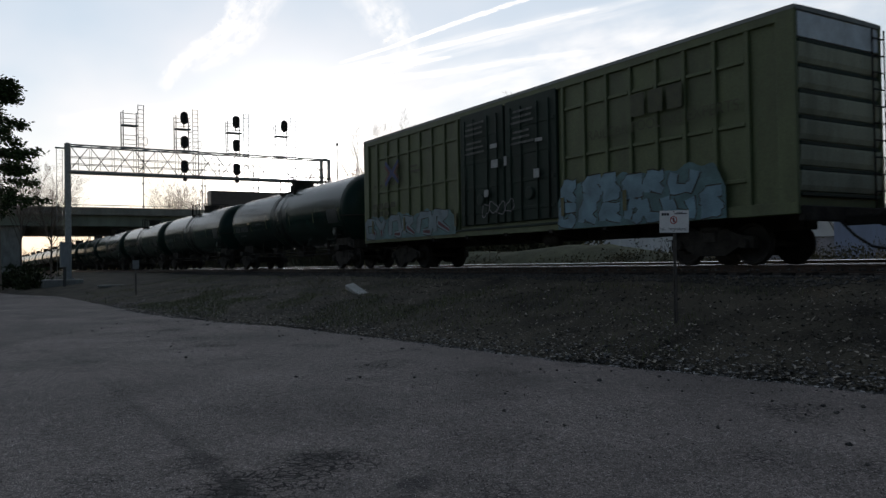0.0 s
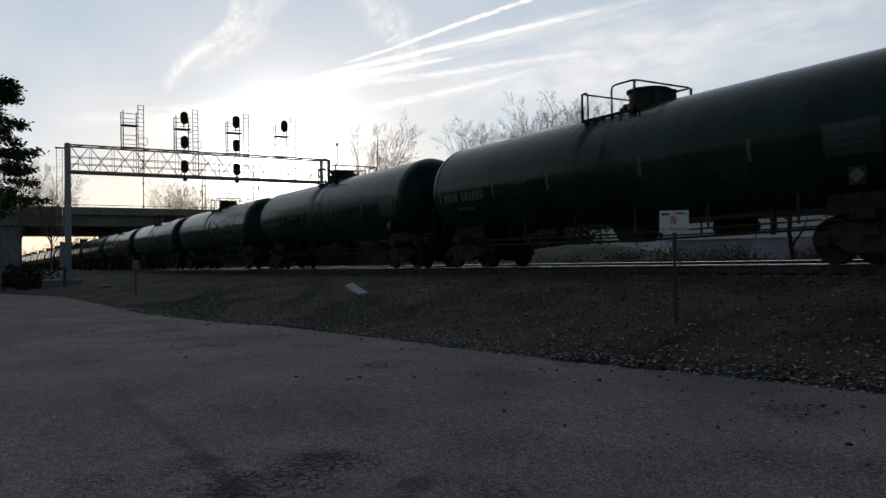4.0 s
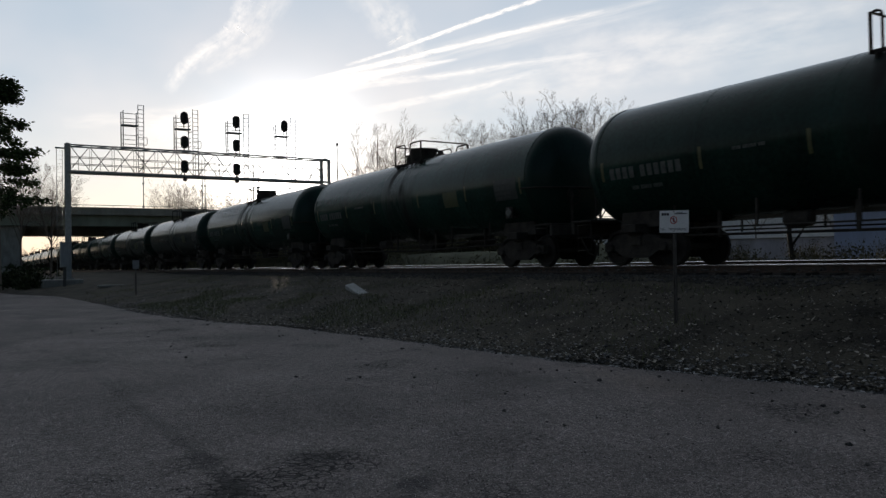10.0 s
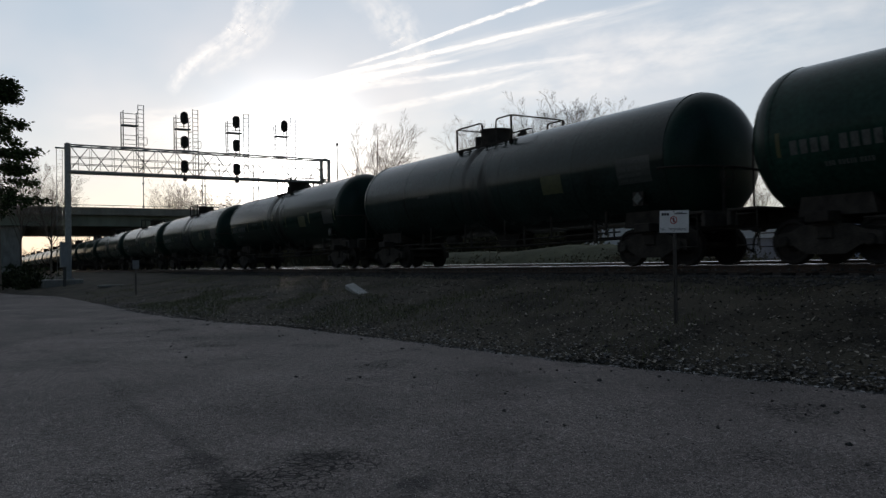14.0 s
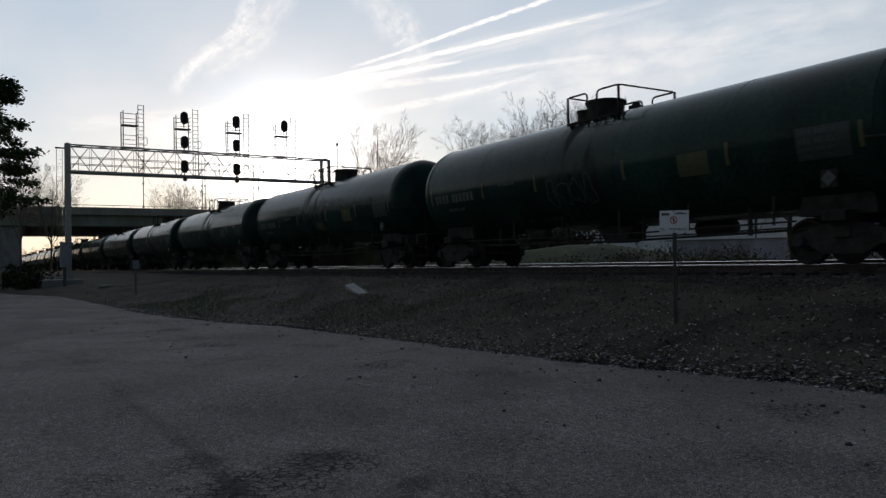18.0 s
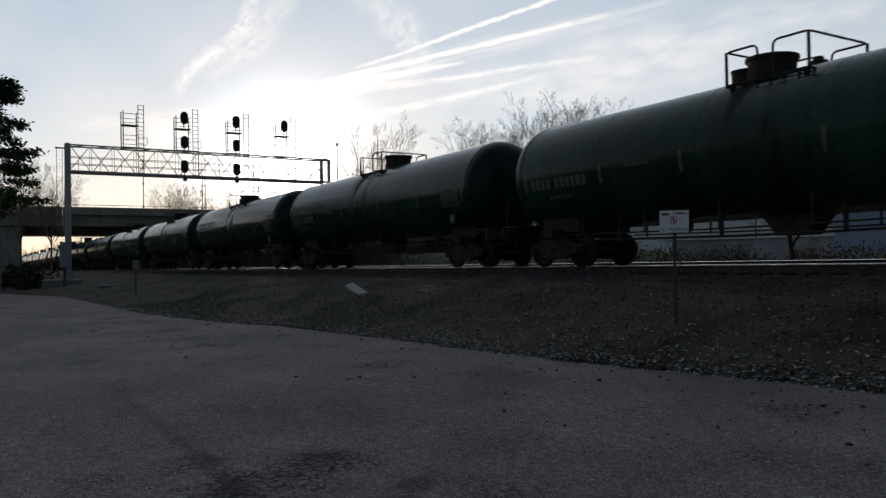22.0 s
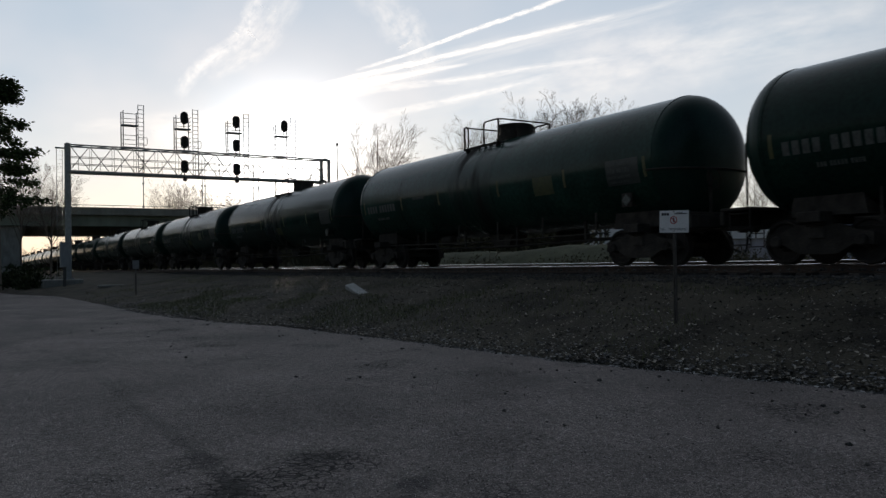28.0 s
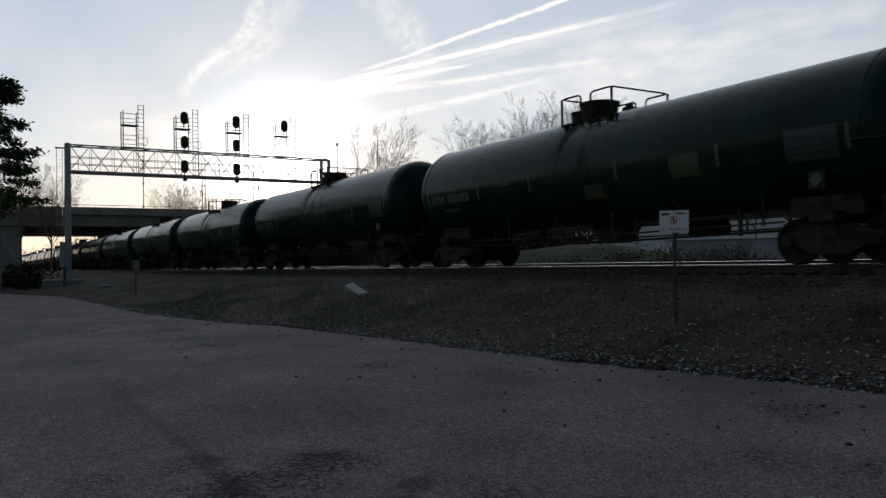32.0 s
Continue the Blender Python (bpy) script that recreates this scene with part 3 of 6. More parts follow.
def build_truck(parent, x):
    """A freight truck: two side frames, bolster, springs, bearing caps, two wheelsets."""
    frame_ = tagged(new("truck"), "dark four-wheel freight truck")
    frame_.parent = parent
    frame_.matrix_basis = pose(x, 0, 0)
    part("bolster", TRUCK["bolster"], M_FRAME, frame_)
    for s in (-1, 1):
        part("side_frame", TRUCK["side_frame"], M_FRAME, frame_, m=pose(0, s * 0.99, 0))
        for dx in (-0.2, 0, 0.2):
            part("spring", TRUCK["spring"], M_FRAME, frame_, m=pose(dx, s * 0.99, 0))
        for dx in (-0.889, 0.889):
            part("bearing_cap", TRUCK["bearing_cap"], M_FRAME, frame_, m=pose(dx, 0, 0.457, 0, 0, 0 if s > 0 else 180))
    for dx in (-0.889, 0.889):
        part("wheelset", TRUCK["wheelset"], M_WHEEL, frame_, m=pose(dx, 0, 0.457))
        for s in (-1, 1):
            part("brake_shoe", TRUCK["brake_shoe"], M_FRAME, frame_, m=pose(dx * 0.42, s * 0.75, 0.42, 0, 0, 0 if dx > 0 else 180))
    return frame_


def wheelset_mesh():
    s = Shape()
    s.lathe([(-1.05, 0.075), (-0.8, 0.085), (0.8, 0.085), (1.05, 0.075)], 10, "y")
    for k in (-1, 1):
        prof = [(0.68, 0.10), (0.685, 0.36), (0.675, 0.40), (0.675, 0.482), (0.70, 0.482), (0.712, 0.459), (0.80, 0.455), (0.81, 0.445), (0.81, 0.39), (0.76, 0.36), (0.75, 0.2), (0.80, 0.16), (0.80, 0.10)]
        s.lathe([(k * a, r) for a, r in prof], 32, "y")
    return s.mesh("wheelset", M_WHEEL)


SIDE = [(-1.12, 0.36), (-1.12, 0.60), (-0.75, 0.66), (-0.45, 0.78), (0.45, 0.78), (0.75, 0.66), (1.12, 0.60), (1.12, 0.36), (0.72, 0.38), (0.40, 0.20), (-0.40, 0.20), (-0.72, 0.38)]
TRUCK = {
    "wheelset": wheelset_mesh(),
    "side_frame": Shape().prism(SIDE, -0.07, 0.07).box((0, 0, 0.8), (0.5, 0.2, 0.1), bev=0.02).mesh("side_frame", M_FRAME),
    "bolster": Shape().box((0, 0, 0.62), (0.36, 2.2, 0.26), bev=0.03).mesh("bolster", M_FRAME),
    "spring": Shape().lathe([(0.24, 0.075), (0.28, 0.09), (0.5, 0.09), (0.54, 0.075)], 8, "z", (0, 0.09, 0)).mesh("spring", M_FRAME),
    "bearing_cap": Shape().lathe([(0.93, 0.12), (1.1, 0.12), (1.13, 0.09)], 12, "y").mesh("bearing_cap", M_FRAME),
    "brake_shoe": Shape().prism([(0.02, -0.2), (0.09, -0.2), (0.06, 0), (0.09, 0.2), (0.02, 0.2), (-0.03, 0)], -0.05, 0.05).mesh("brake_shoe", M_FRAME),
}


def bent(points, r=0.12, n=3):
    """Points with their corners rounded."""
    pts = [Vector(p) for p in points]
    out = [pts[0]]
    for a, b, c in zip(pts, pts[1:], pts[2:]):
        d1, d2 = (a - b), (c - b)
        k = min(r, d1.length / 2, d2.length / 2)
        p, q = b + d1.normalized() * k, b + d2.normalized() * k
        for i in range(n + 1):
            t = i / n
            out.append(p * (1 - t) ** 2 + b * 2 * t * (1 - t) + q * t * t)
    return out + [pts[-1]]


R, ZC = 1.56, 2.58


def build_tank_car(name_label, tank_mat, deck, man_x, valve_x, back=0.78):
    car = thing("tank_car", name_label, "tank car", "tank cars of the train")
    ring, dome, n = 7.78, 0.73, 11
    prof = [(-ring - 0.01, R - 0.01), (-ring, R + 0.012), (-ring + 0.08, R + 0.012), (-ring + 0.08, R)] + [(x, R) for x in (-5.2, -2.6, 0.0, 2.6, 5.2)]
    prof += [(ring - 0.08, R), (ring - 0.08, R + 0.012), (ring, R + 0.012), (ring + 0.01, R - 0.01)]
    tank = part("tank", Shape().lathe(prof, 56, "x", (0, 0, ZC)), tank_mat, car)
    for s in (-1, 1):
        end = []
        for i in range(n, -1, -1):
            a = i / n * math.pi / 2
            end.append((s * (ring + dome * math.cos(a)), max(0.02, (R - 0.002) * math.sin(a) ** 0.68)))
        part("tank_head", Shape().lathe(end, 56, "x", (0, 0, ZC)), M_TANKEND, tank, "dusty domed tank end")
    # jacket seams
    for x in (-4.6, -1.45, 1.25, 4.6):
        part("seam_band", Shape().lathe([(x - 0.04, R), (x - 0.035, R + 0.004), (x + 0.035, R + 0.004), (x + 0.04, R)], 56, "x", (0, 0, ZC)), tank_mat, tank)
    # saddles, stub sills, couplers
    for s in (-1, 1):
        sad = Shape().prism([(s * 5.9, 0.95), (s * 7.5, 0.95), (s * 7.35, 1.75), (s * 6.05, 1.75)], -0.95, 0.95)
        part("saddle", sad, M_FRAME, car)
        part("stub_sill", Shape().box((s * 7.3, 0, 0.98), (3.1, 0.45, 0.34), bev=0.02), M_FRAME, car)
        part("body_bolster", Shape().box((s * 6.86, 0, 0.92), (0.5, 2.7, 0.22), bev=0.02), M_FRAME, car)
        cp = Shape().box((s * 8.95, 0, 0.87), (0.56, 0.14, 0.18), bev=0.02)
        cp.box((s * 9.08, 0.02, 0.87), (0.22, 0.30, 0.28), bev=0.05)
        part("coupler", cp, M_FRAME, car)
        hose = Shape().tube([(s * 8.75, -0.35, 0.85), (s * 8.95, -0.38, 0.6), (s * 9.05, -0.3, 0.35), (s * 9.17, -0.2, 0.28)], 0.025, 6)
        part("brake_hose", hose, M_FRAME, car)
        # end platform with its railing and brake stand
        part("end_platform", Shape().box((s * 8.45, 0, 1.18), (0.75, 2.9, 0.06), bev=0.01), M_FRAME, car)
        part("striker", Shape().box((s * 8.78, 0, 1.0), (0.12, 2.9, 0.30), bev=0.02), M_FRAME, car)
        for y in (-1, 1):
            stp = Shape()
            for z in (0.42, 0.75, 1.08):
                stp.tube([(s * 8.1, y * 1.42, z), (s * 8.6, y * 1.42, z)], 0.014, 5)
            stp.tube([(s * 8.1, y * 1.42, 0.38), (s * 8.1, y * 1.42, 1.2)], 0.016, 5).tube([(s * 8.6, y * 1.42, 0.38), (s * 8.6, y * 1.42, 1.2)], 0.016, 5)
            part("step_ladder", stp, M_FRAME, car)
        waist = [(s * (7.66 + 0.98 * math.cos(a)), 1.62 * math.sin(a), 2.26) for a in [math.pi * (k / 14 - 0.5) for k in range(15)]]
        if s > 0:
            part("waist_rail", Shape().tube(waist, 0.024, 6), M_FRAME, car, "pipe rail bent round the tank end")
            for k in (3, 7, 11):
                x, y, z = waist[k]
                part("rail_bracket", Shape().tube([(x - 0.5, y * 0.8, z), (x, y, z)], 0.016, 5), M_FRAME, car)
        else:
            part("hooked_pole", Shape().tube(bent([(-8.76, -0.62, 1.2), (-8.76, -0.62, 2.72), (-8.4, -0.6, 2.66), (-8.05, -0.58, 2.66)], 0.1), 0.022, 6), M_FRAME, car, "upright pipe hooked to the tank end")
            part("vent_pipe", Shape().tube([(-8.62, 0.5, 1.2), (-8.62, 0.5, 2.3)], 0.014, 5), M_FRAME, car)
    br = Shape().tube([(8.6, -0.5, 1.2), (8.6, -0.5, 2.15)], 0.04, 6)
    br.tube([(8.7, -0.5 + 0.24 * math.cos(a), 2.0 + 0.24 * math.sin(a)) for a in [2 * math.pi * k / 16 for k in range(17)]], 0.014, 5)
    for k in range(3):
        br.tube([(8.7, -0.5, 2.0), (8.7, -0.5 + 0.24 * math.cos(2.1 * k), 2.0 + 0.24 * math.sin(2.1 * k))], 0.01, 4)
    part("brake_stand", br, M_FRAME, car, "upright hand brake with a wheel")
    # low running pipe along both flanks, hung from the belly
    for y in (-1, 1):
        sr = Shape().tube([(-6.0, y * 1.2, 0.86), (-1.2, y * 1.2, 0.80), (1.2, y * 1.2, 0.80), (6.0, y * 1.2, 0.86)], 0.02, 6)
        for i in range(6):
            x = -5.5 + i * 2.2
            sr.box((x, y * 1.2, 1.1), (0.05, 0.03, 0.6))
        part("side_pipe", sr, M_FRAME, car)
    # bottom outlet, skid and brake gear under the belly
    bo = Shape().lathe([(0.62, 0.12), (0.70, 0.18), (0.80, 0.18), (0.86, 0.30), (1.12, 0.42)], 16, "z", (0, 0, 0))
    part("bottom_outlet", bo, M_FRAME, car)
    part("skid", Shape().prism([(-0.75, 1.12), (-0.35, 0.62), (0.35, 0.62), (0.75, 1.12)], -0.28, 0.28), M_FRAME, car)
    part("brake_cylinder", Shape().lathe([(-3.1, 0.10), (-3.05, 0.17), (-2.5, 0.17), (-2.45, 0.10)], 12, "x", (0, -0.55, 0.95)), M_FRAME, car)
    part("air_reservoir", Shape().lathe([(2.2, 0.12), (2.28, 0.2), (3.3, 0.2), (3.38, 0.12)], 12, "x", (0, 0.4, 0.9)), M_FRAME, car)
    part("brake_pipe", Shape().tube([(-6.6, -0.75, 0.72), (-1.0, -0.75, 0.64), (1.0, -0.75, 0.64), (6.6, -0.75, 0.72)], 0.03, 6), M_FRAME, car)
    for x in (-4.6, -1.4, 1.5, 4.6):
        part("pipe_bracket", Shape().box((x, -0.75, 0.93), (0.08, 0.06, 0.6)), M_FRAME, car)
    # dome platform on top
    zt = ZC + R
    lx0, lx1 = deck
    for y in (-1, 1):
        gr = Shape()
        for i in range(5):
            gr.box(((lx0 + lx1) / 2, y * (0.55 + i * 0.11), zt - 0.22), (lx1 - lx0, 0.025, 0.05))
        for i in range(7):
            gr.box((lx0 + (lx1 - lx0) * i / 6, y * 0.77, zt - 0.245), (0.03, 0.55, 0.05))
        part("grating", gr, M_FRAME, car)
        for x in (lx0 + 0.1, lx1 - 0.1):
            part("deck_bracket", Shape().prism([(0.5 * y, zt - 0.26), (1.04 * y, zt - 0.26), (1.04 * y, zt - 0.31), (0.95 * y, zt - 0.5), (0.85 * y, zt - 0.42)], x - 0.03, x + 0.03, "x"), M_FRAME, car)
    low, hi = zt - 0.2, zt + 0.50
    rail_r = 0.026
    for x0, x1 in ((lx0, lx0 + back), (lx1, lx1 - 0.8)):
        hoop = bent([(x1, -1.03, low), (x1, -1.03, hi), (x0, -1.03, hi), (x0, 1.03, hi), (x1, 1.03, hi), (x1, 1.03, low)], 0.14)
        part("guard_hoop", Shape().tube(hoop, rail_r, 6), M_FRAME, car, "bent pipe guard rail")
        for y in (-1, 1):
            part("guard_post", Shape().tube([(x0, y * 1.03, low - 0.08), (x0, y * 1.03, hi)], 0.034, 6), M_FRAME, car)
    part("manway", Shape().lathe([(zt - 0.12, 0.54), (zt + 0.10, 0.54), (zt + 0.10, 0.50), (zt + 0.36, 0.52), (zt + 0.36, 0.57), (zt + 0.43, 0.57), (zt + 0.435, 0.5), (zt + 0.44, 0.2)], 24, "z", (man_x, 0, 0)), M_FRAME, car)
    vx = valve_x
    ox = man_x + math.copysign(0.66, man_x)
    part("valve_housing", Shape().lathe([(zt - 0.12, 0.27), (zt + 0.22, 0.27), (zt + 0.22, 0.29), (zt + 0.27, 0.29), (zt + 0.28, 0.1)], 16, "z", (ox, -0.1, 0)), M_FRAME, car)
    part("valve_bonnet", Shape().lathe([(zt - 0.1, 0.20), (zt + 0.14, 0.20), (zt + 0.16, 0.12), (zt + 0.24, 0.10)], 12, "z", (vx, 0.15, 0)), M_FRAME, car)
    # side ladder up to the deck, on the far flank
    for y in (1,):
        la = Shape()
        for dx in (0.1, 0.55):
            arc = [(lx0 + dx, y * (R + 0.1) * math.cos(a), ZC + (R + 0.1) * math.sin(a)) for a in [(-1.05 + 2.0 * i / 10) for i in range(11)]]
            la.tube(arc, 0.016, 5)
        for i in range(9):
            a = -1.0 + 1.9 * i / 8
            la.tube([(lx0 + 0.1, y * (R + 0.1) * math.cos(a), ZC + (R + 0.1) * math.sin(a)), (lx0 + 0.55, y * (R + 0.1) * math.cos(a), ZC + (R + 0.1) * math.sin(a))], 0.012, 5)
        part("side_ladder", la, M_FRAME, car)
    for x in (-6.86, 6.86):
        build_truck(car, x)
    return car


def on_tank(x, z, off=0.006, side=-1):
    """A place on the tank's flank at the height z."""
    a = math.asin(max(-1, min(1, (z - ZC) / R)))
    return (x, side * math.cos(a) * (R + off), ZC + math.sin(a) * (R + off))


def patch(s, x0, x1, z0, z1, off=0.006, slant=0.0):
    """A rectangle bent onto the flank, added to s."""
    n, vs = 4, []
    for i in range(n + 1):
        z = z0 + (z1 - z0) * i / n
        k = slant * (z - z0)
        vs += [on_tank(x0 + k, z, off), on_tank(x1 + k, z, off)]
    vs += [(p[0], p[1] + 0.004, p[2]) for p in vs]
    m = 2 * (n + 1)
    fs = [(2 * i, 2 * i + 1, 2 * i + 3, 2 * i + 2) for i in range(n)] + [(m + 2 * i + 2, m + 2 * i + 3, m + 2 * i + 1, m + 2 * i) for i in range(n)]
    fs += [(0, m, m + 1, 1), (2 * n + 1, m + 2 * n + 1, m + 2 * n, 2 * n)] + [(2 * i + 2, m + 2 * i + 2, m + 2 * i, 2 * i) for i in range(n)] + [(2 * i + 1, m + 2 * i + 1, m + 2 * i + 3, 2 * i + 3) for i in range(n)]
    s.add(vs, fs)
    return s


def stroke(s, pts, w, place, closed=False):
    """A painted stroke of width w along points (u, v), laid by place(u, v)."""
    pts = [Vector(p) for p in pts]
    n = len(pts)
    vs = []
    for i, p in enumerate(pts):
        a, b = (pts[(i - 1) % n], pts[(i + 1) % n]) if closed else (pts[max(0, i - 1)], pts[min(n - 1, i + 1)])
        d = (b - a).normalized()
        q = Vector((-d.y, d.x)) * w * (0.4 + 0.12 * math.sin(i * 2.3))
        vs += [place(*(p + q)), place(*(p - q))]
    last = n if closed else n - 1
    s.add(vs, [(2 * i, 2 * i + 1, (2 * i + 3) % (2 * n), (2 * i + 2) % (2 * n)) for i in range(last)])
    return s


def blob(cx, cz, rx, rz, seed, n=22, k=0.3):
    """A wavy closed outline."""
    r = random.Random(seed)
    ph = [r.uniform(0, 6.28) for _ in range(4)]
    out = []
    for i in range(n):
        a = 2 * math.pi * i / n
        f = 1 + k * (0.6 * math.sin(2 * a + ph[0]) + 0.5 * math.sin(3 * a + ph[1]) + 0.35 * math.sin(5 * a + ph[2]))
        out.append((cx + rx * f * math.cos(a), cz + rz * f * math.sin(a)))
    return out


def fill(s, pts, place):
    c = (sum(p[0] for p in pts) / len(pts), sum(p[1] for p in pts) / len(pts))
    vs = [place(*c)] + [place(*p) for p in pts] + [place(c[0] + 0.55 * (p[0] - c[0]), c[1] + 0.55 * (p[1] - c[1])) for p in pts]
    n = len(pts)
    s.add(vs, [(0, n + 1 + i, n + 1 + (i + 1) % n) for i in range(n)] + [(n + 1 + i, 1 + i, 1 + (i + 1) % n, n + 1 + (i + 1) % n) for i in range(n)])
    return s


def bars(place_rect, x, z, h, words, gap=0.55):
    """Plain upright bars that stand for a row of letters."""
    s = Shape()
    for word in words:
        for _ in range(word):
            place_rect(s, x, x + h * 0.55, z, z + h)
            x += h * 0.8
        x += h * gap
    return s


def dress_tank(car, i):
    """Reflectors, stencils, placards and scrawl on the flank of car number i."""
    r = random.Random(40 + i)
    for x in (-7.55, -4.5, -1.9, 1.55, 4.6, 7.5):
        if i == 3 or i == 7 and r.random() < 0.6:
            continue
        part("reflector", patch(Shape(), x, x + 0.09, 2.12, 2.6), M_YELLOW, car, "narrow yellow reflective strip")
    if i not in (3, 7, 13):
        part("car_marking", bars(patch, -7.25, 2.14, 0.27, (4, 6)), M_STENCIL, car, "row of white stencilled bars")["kind"] = "stuff"
        part("capacity_marking", bars(patch, -6.6, 1.86, 0.09, (3, 5, 4)), M_STENCIL, car)["kind"] = "stuff"
    part("data_panel", patch(Shape(), 6.25, 7.35, 2.0, 2.62), M_DIMPANEL, car, "dull grey stencilled data panel")
    for z, h_, words in ((2.48, 0.09, (4, 6)), (2.3, 0.11, (3, 5)), (2.16, 0.07, (5, 4, 3)), (2.05, 0.06, (6, 3, 4))):
        part("panel_text", bars(lambda s, a, b, c, d: patch(s, a, b, c, d, 0.011), 6.32, z, h_, words), M_WORN, car)["kind"] = "stuff"
    part("test_marking", bars(patch, -3.6, 2.42, 0.07, (4, 6, 3)), M_STENCIL, car)["kind"] = "stuff"
    dia = Shape()
    ring4 = [(6.70, 1.62), (6.85, 1.47), (7.00, 1.62), (6.85, 1.77)]
    dia.add([(u, -1.46, v) for u, v in ring4] + [(u, -1.44, v) for u, v in ring4], [(0, 1, 2, 3), (7, 6, 5, 4), (0, 4, 5, 1), (1, 5, 6, 2), (2, 6, 7, 3), (3, 7, 4, 0)])
    part("placard_holder", Shape().box((6.85, -1.42, 1.62), (0.34, 0.03, 0.34)).box((6.85, -1.2, 1.5), (0.05, 0.45, 0.05)), M_FRAME, car)
    part("placard", dia, M_STENCIL, car, "white diamond placard")
    if i in (5, 6, 8, 10, 14, 15, 17, 19, 11) or i != 3 and r.random() < 0.35:
        part("yellow_panel", patch(Shape(), 3.3, 4.15, 2.0, 2.5), M_DKYEL, car, "faded olive-yellow panel")
    if i in (10, 16, 17):
        part("yellow_panel", patch(Shape(), 0.35, 1.05, 1.75, 2.1), M_DKYEL, car, "faded olive-yellow panel")
    if i == 3:
        # large hollow letter forms, pale outlines round a dark fill
        sc, inner = Shape(), Shape()
        forms = (((1, 0.95), (0.15, 1), (0.05, 0.6), (0.95, 0.42), (0.85, 0), (0, 0.05)), ((0, 1), (0.08, 0)), ((0.95, 1), (0.15, 0.5), (1, 0)), ((0.5, 1), (0, 0.6), (0.2, 0), (0.85, 0.05), (1, 0.65), (0.5, 1)),
                 ((1, 1), (0.05, 0.95), (0.1, 0), (1, 0.05)), ((0.15, 0.5), (0.8, 0.55)), ((0.05, 0), (0.1, 1), (0.9, 0.85), (0.2, 0.5), (1, 0.02)))
        for k, (x, wd, z0) in enumerate(((0.7, 0.85, 2.1), (1.9, 0.2, 2.05), (1.95, 0.75, 2.05), (2.95, 0.95, 2.12), (4.2, 0.8, 2.18), (4.2, 0.8, 2.18), (5.3, 0.75, 2.3))):
            form = [(x + p * wd, z0 + q * 0.82, 0) for p, q in forms[k]]
            line = [p.to_2d() for p in bent(form, 0.2, 4)]
            stroke(sc, line, 0.50, lambda u, v: on_tank(u, v, 0.007))
            stroke(inner, line, 0.33, lambda u, v: on_tank(u, v, 0.011))
        part("scrawl_fill", inner, M_TANK, car, "dark fill of the scrawl")["kind"] = "stuff"
        part("scrawl", sc, M_SCRAWL, car, "silvery outlined spray-painted scrawl")["kind"] = "stuff"
    elif i in (2, 9, 16):
        sc = Shape()
        for k in range(4):
            stroke(sc, blob(-1.2 + k * 0.5, 2.0, 0.2, 0.32, 170 + 7 * i + k, 24, 0.35), 0.05, lambda u, v: on_tank(u, v, 0.008), True)
        part("scrawl", sc, M_DIMSCRAWL, car, "small faded spray-painted scrawl")["kind"] = "stuff"
    if i == 13:
        for k in range(6):
            x = -6.9 + k * 0.62
            logo = Shape()
            for a, b, c, d in ((0, 0.5, 0, 0.1), (0, 0.5, 0.42, 0.52), (0, 0.12, 0.1, 0.42), (0.38, 0.5, 0.1, 0.42)):
                patch(logo, x + a, x + b, 2.55 + c, 2.55 + d, 0.007)
            part("owner_mark", logo, M_CARD, car, "white hollow block shape")


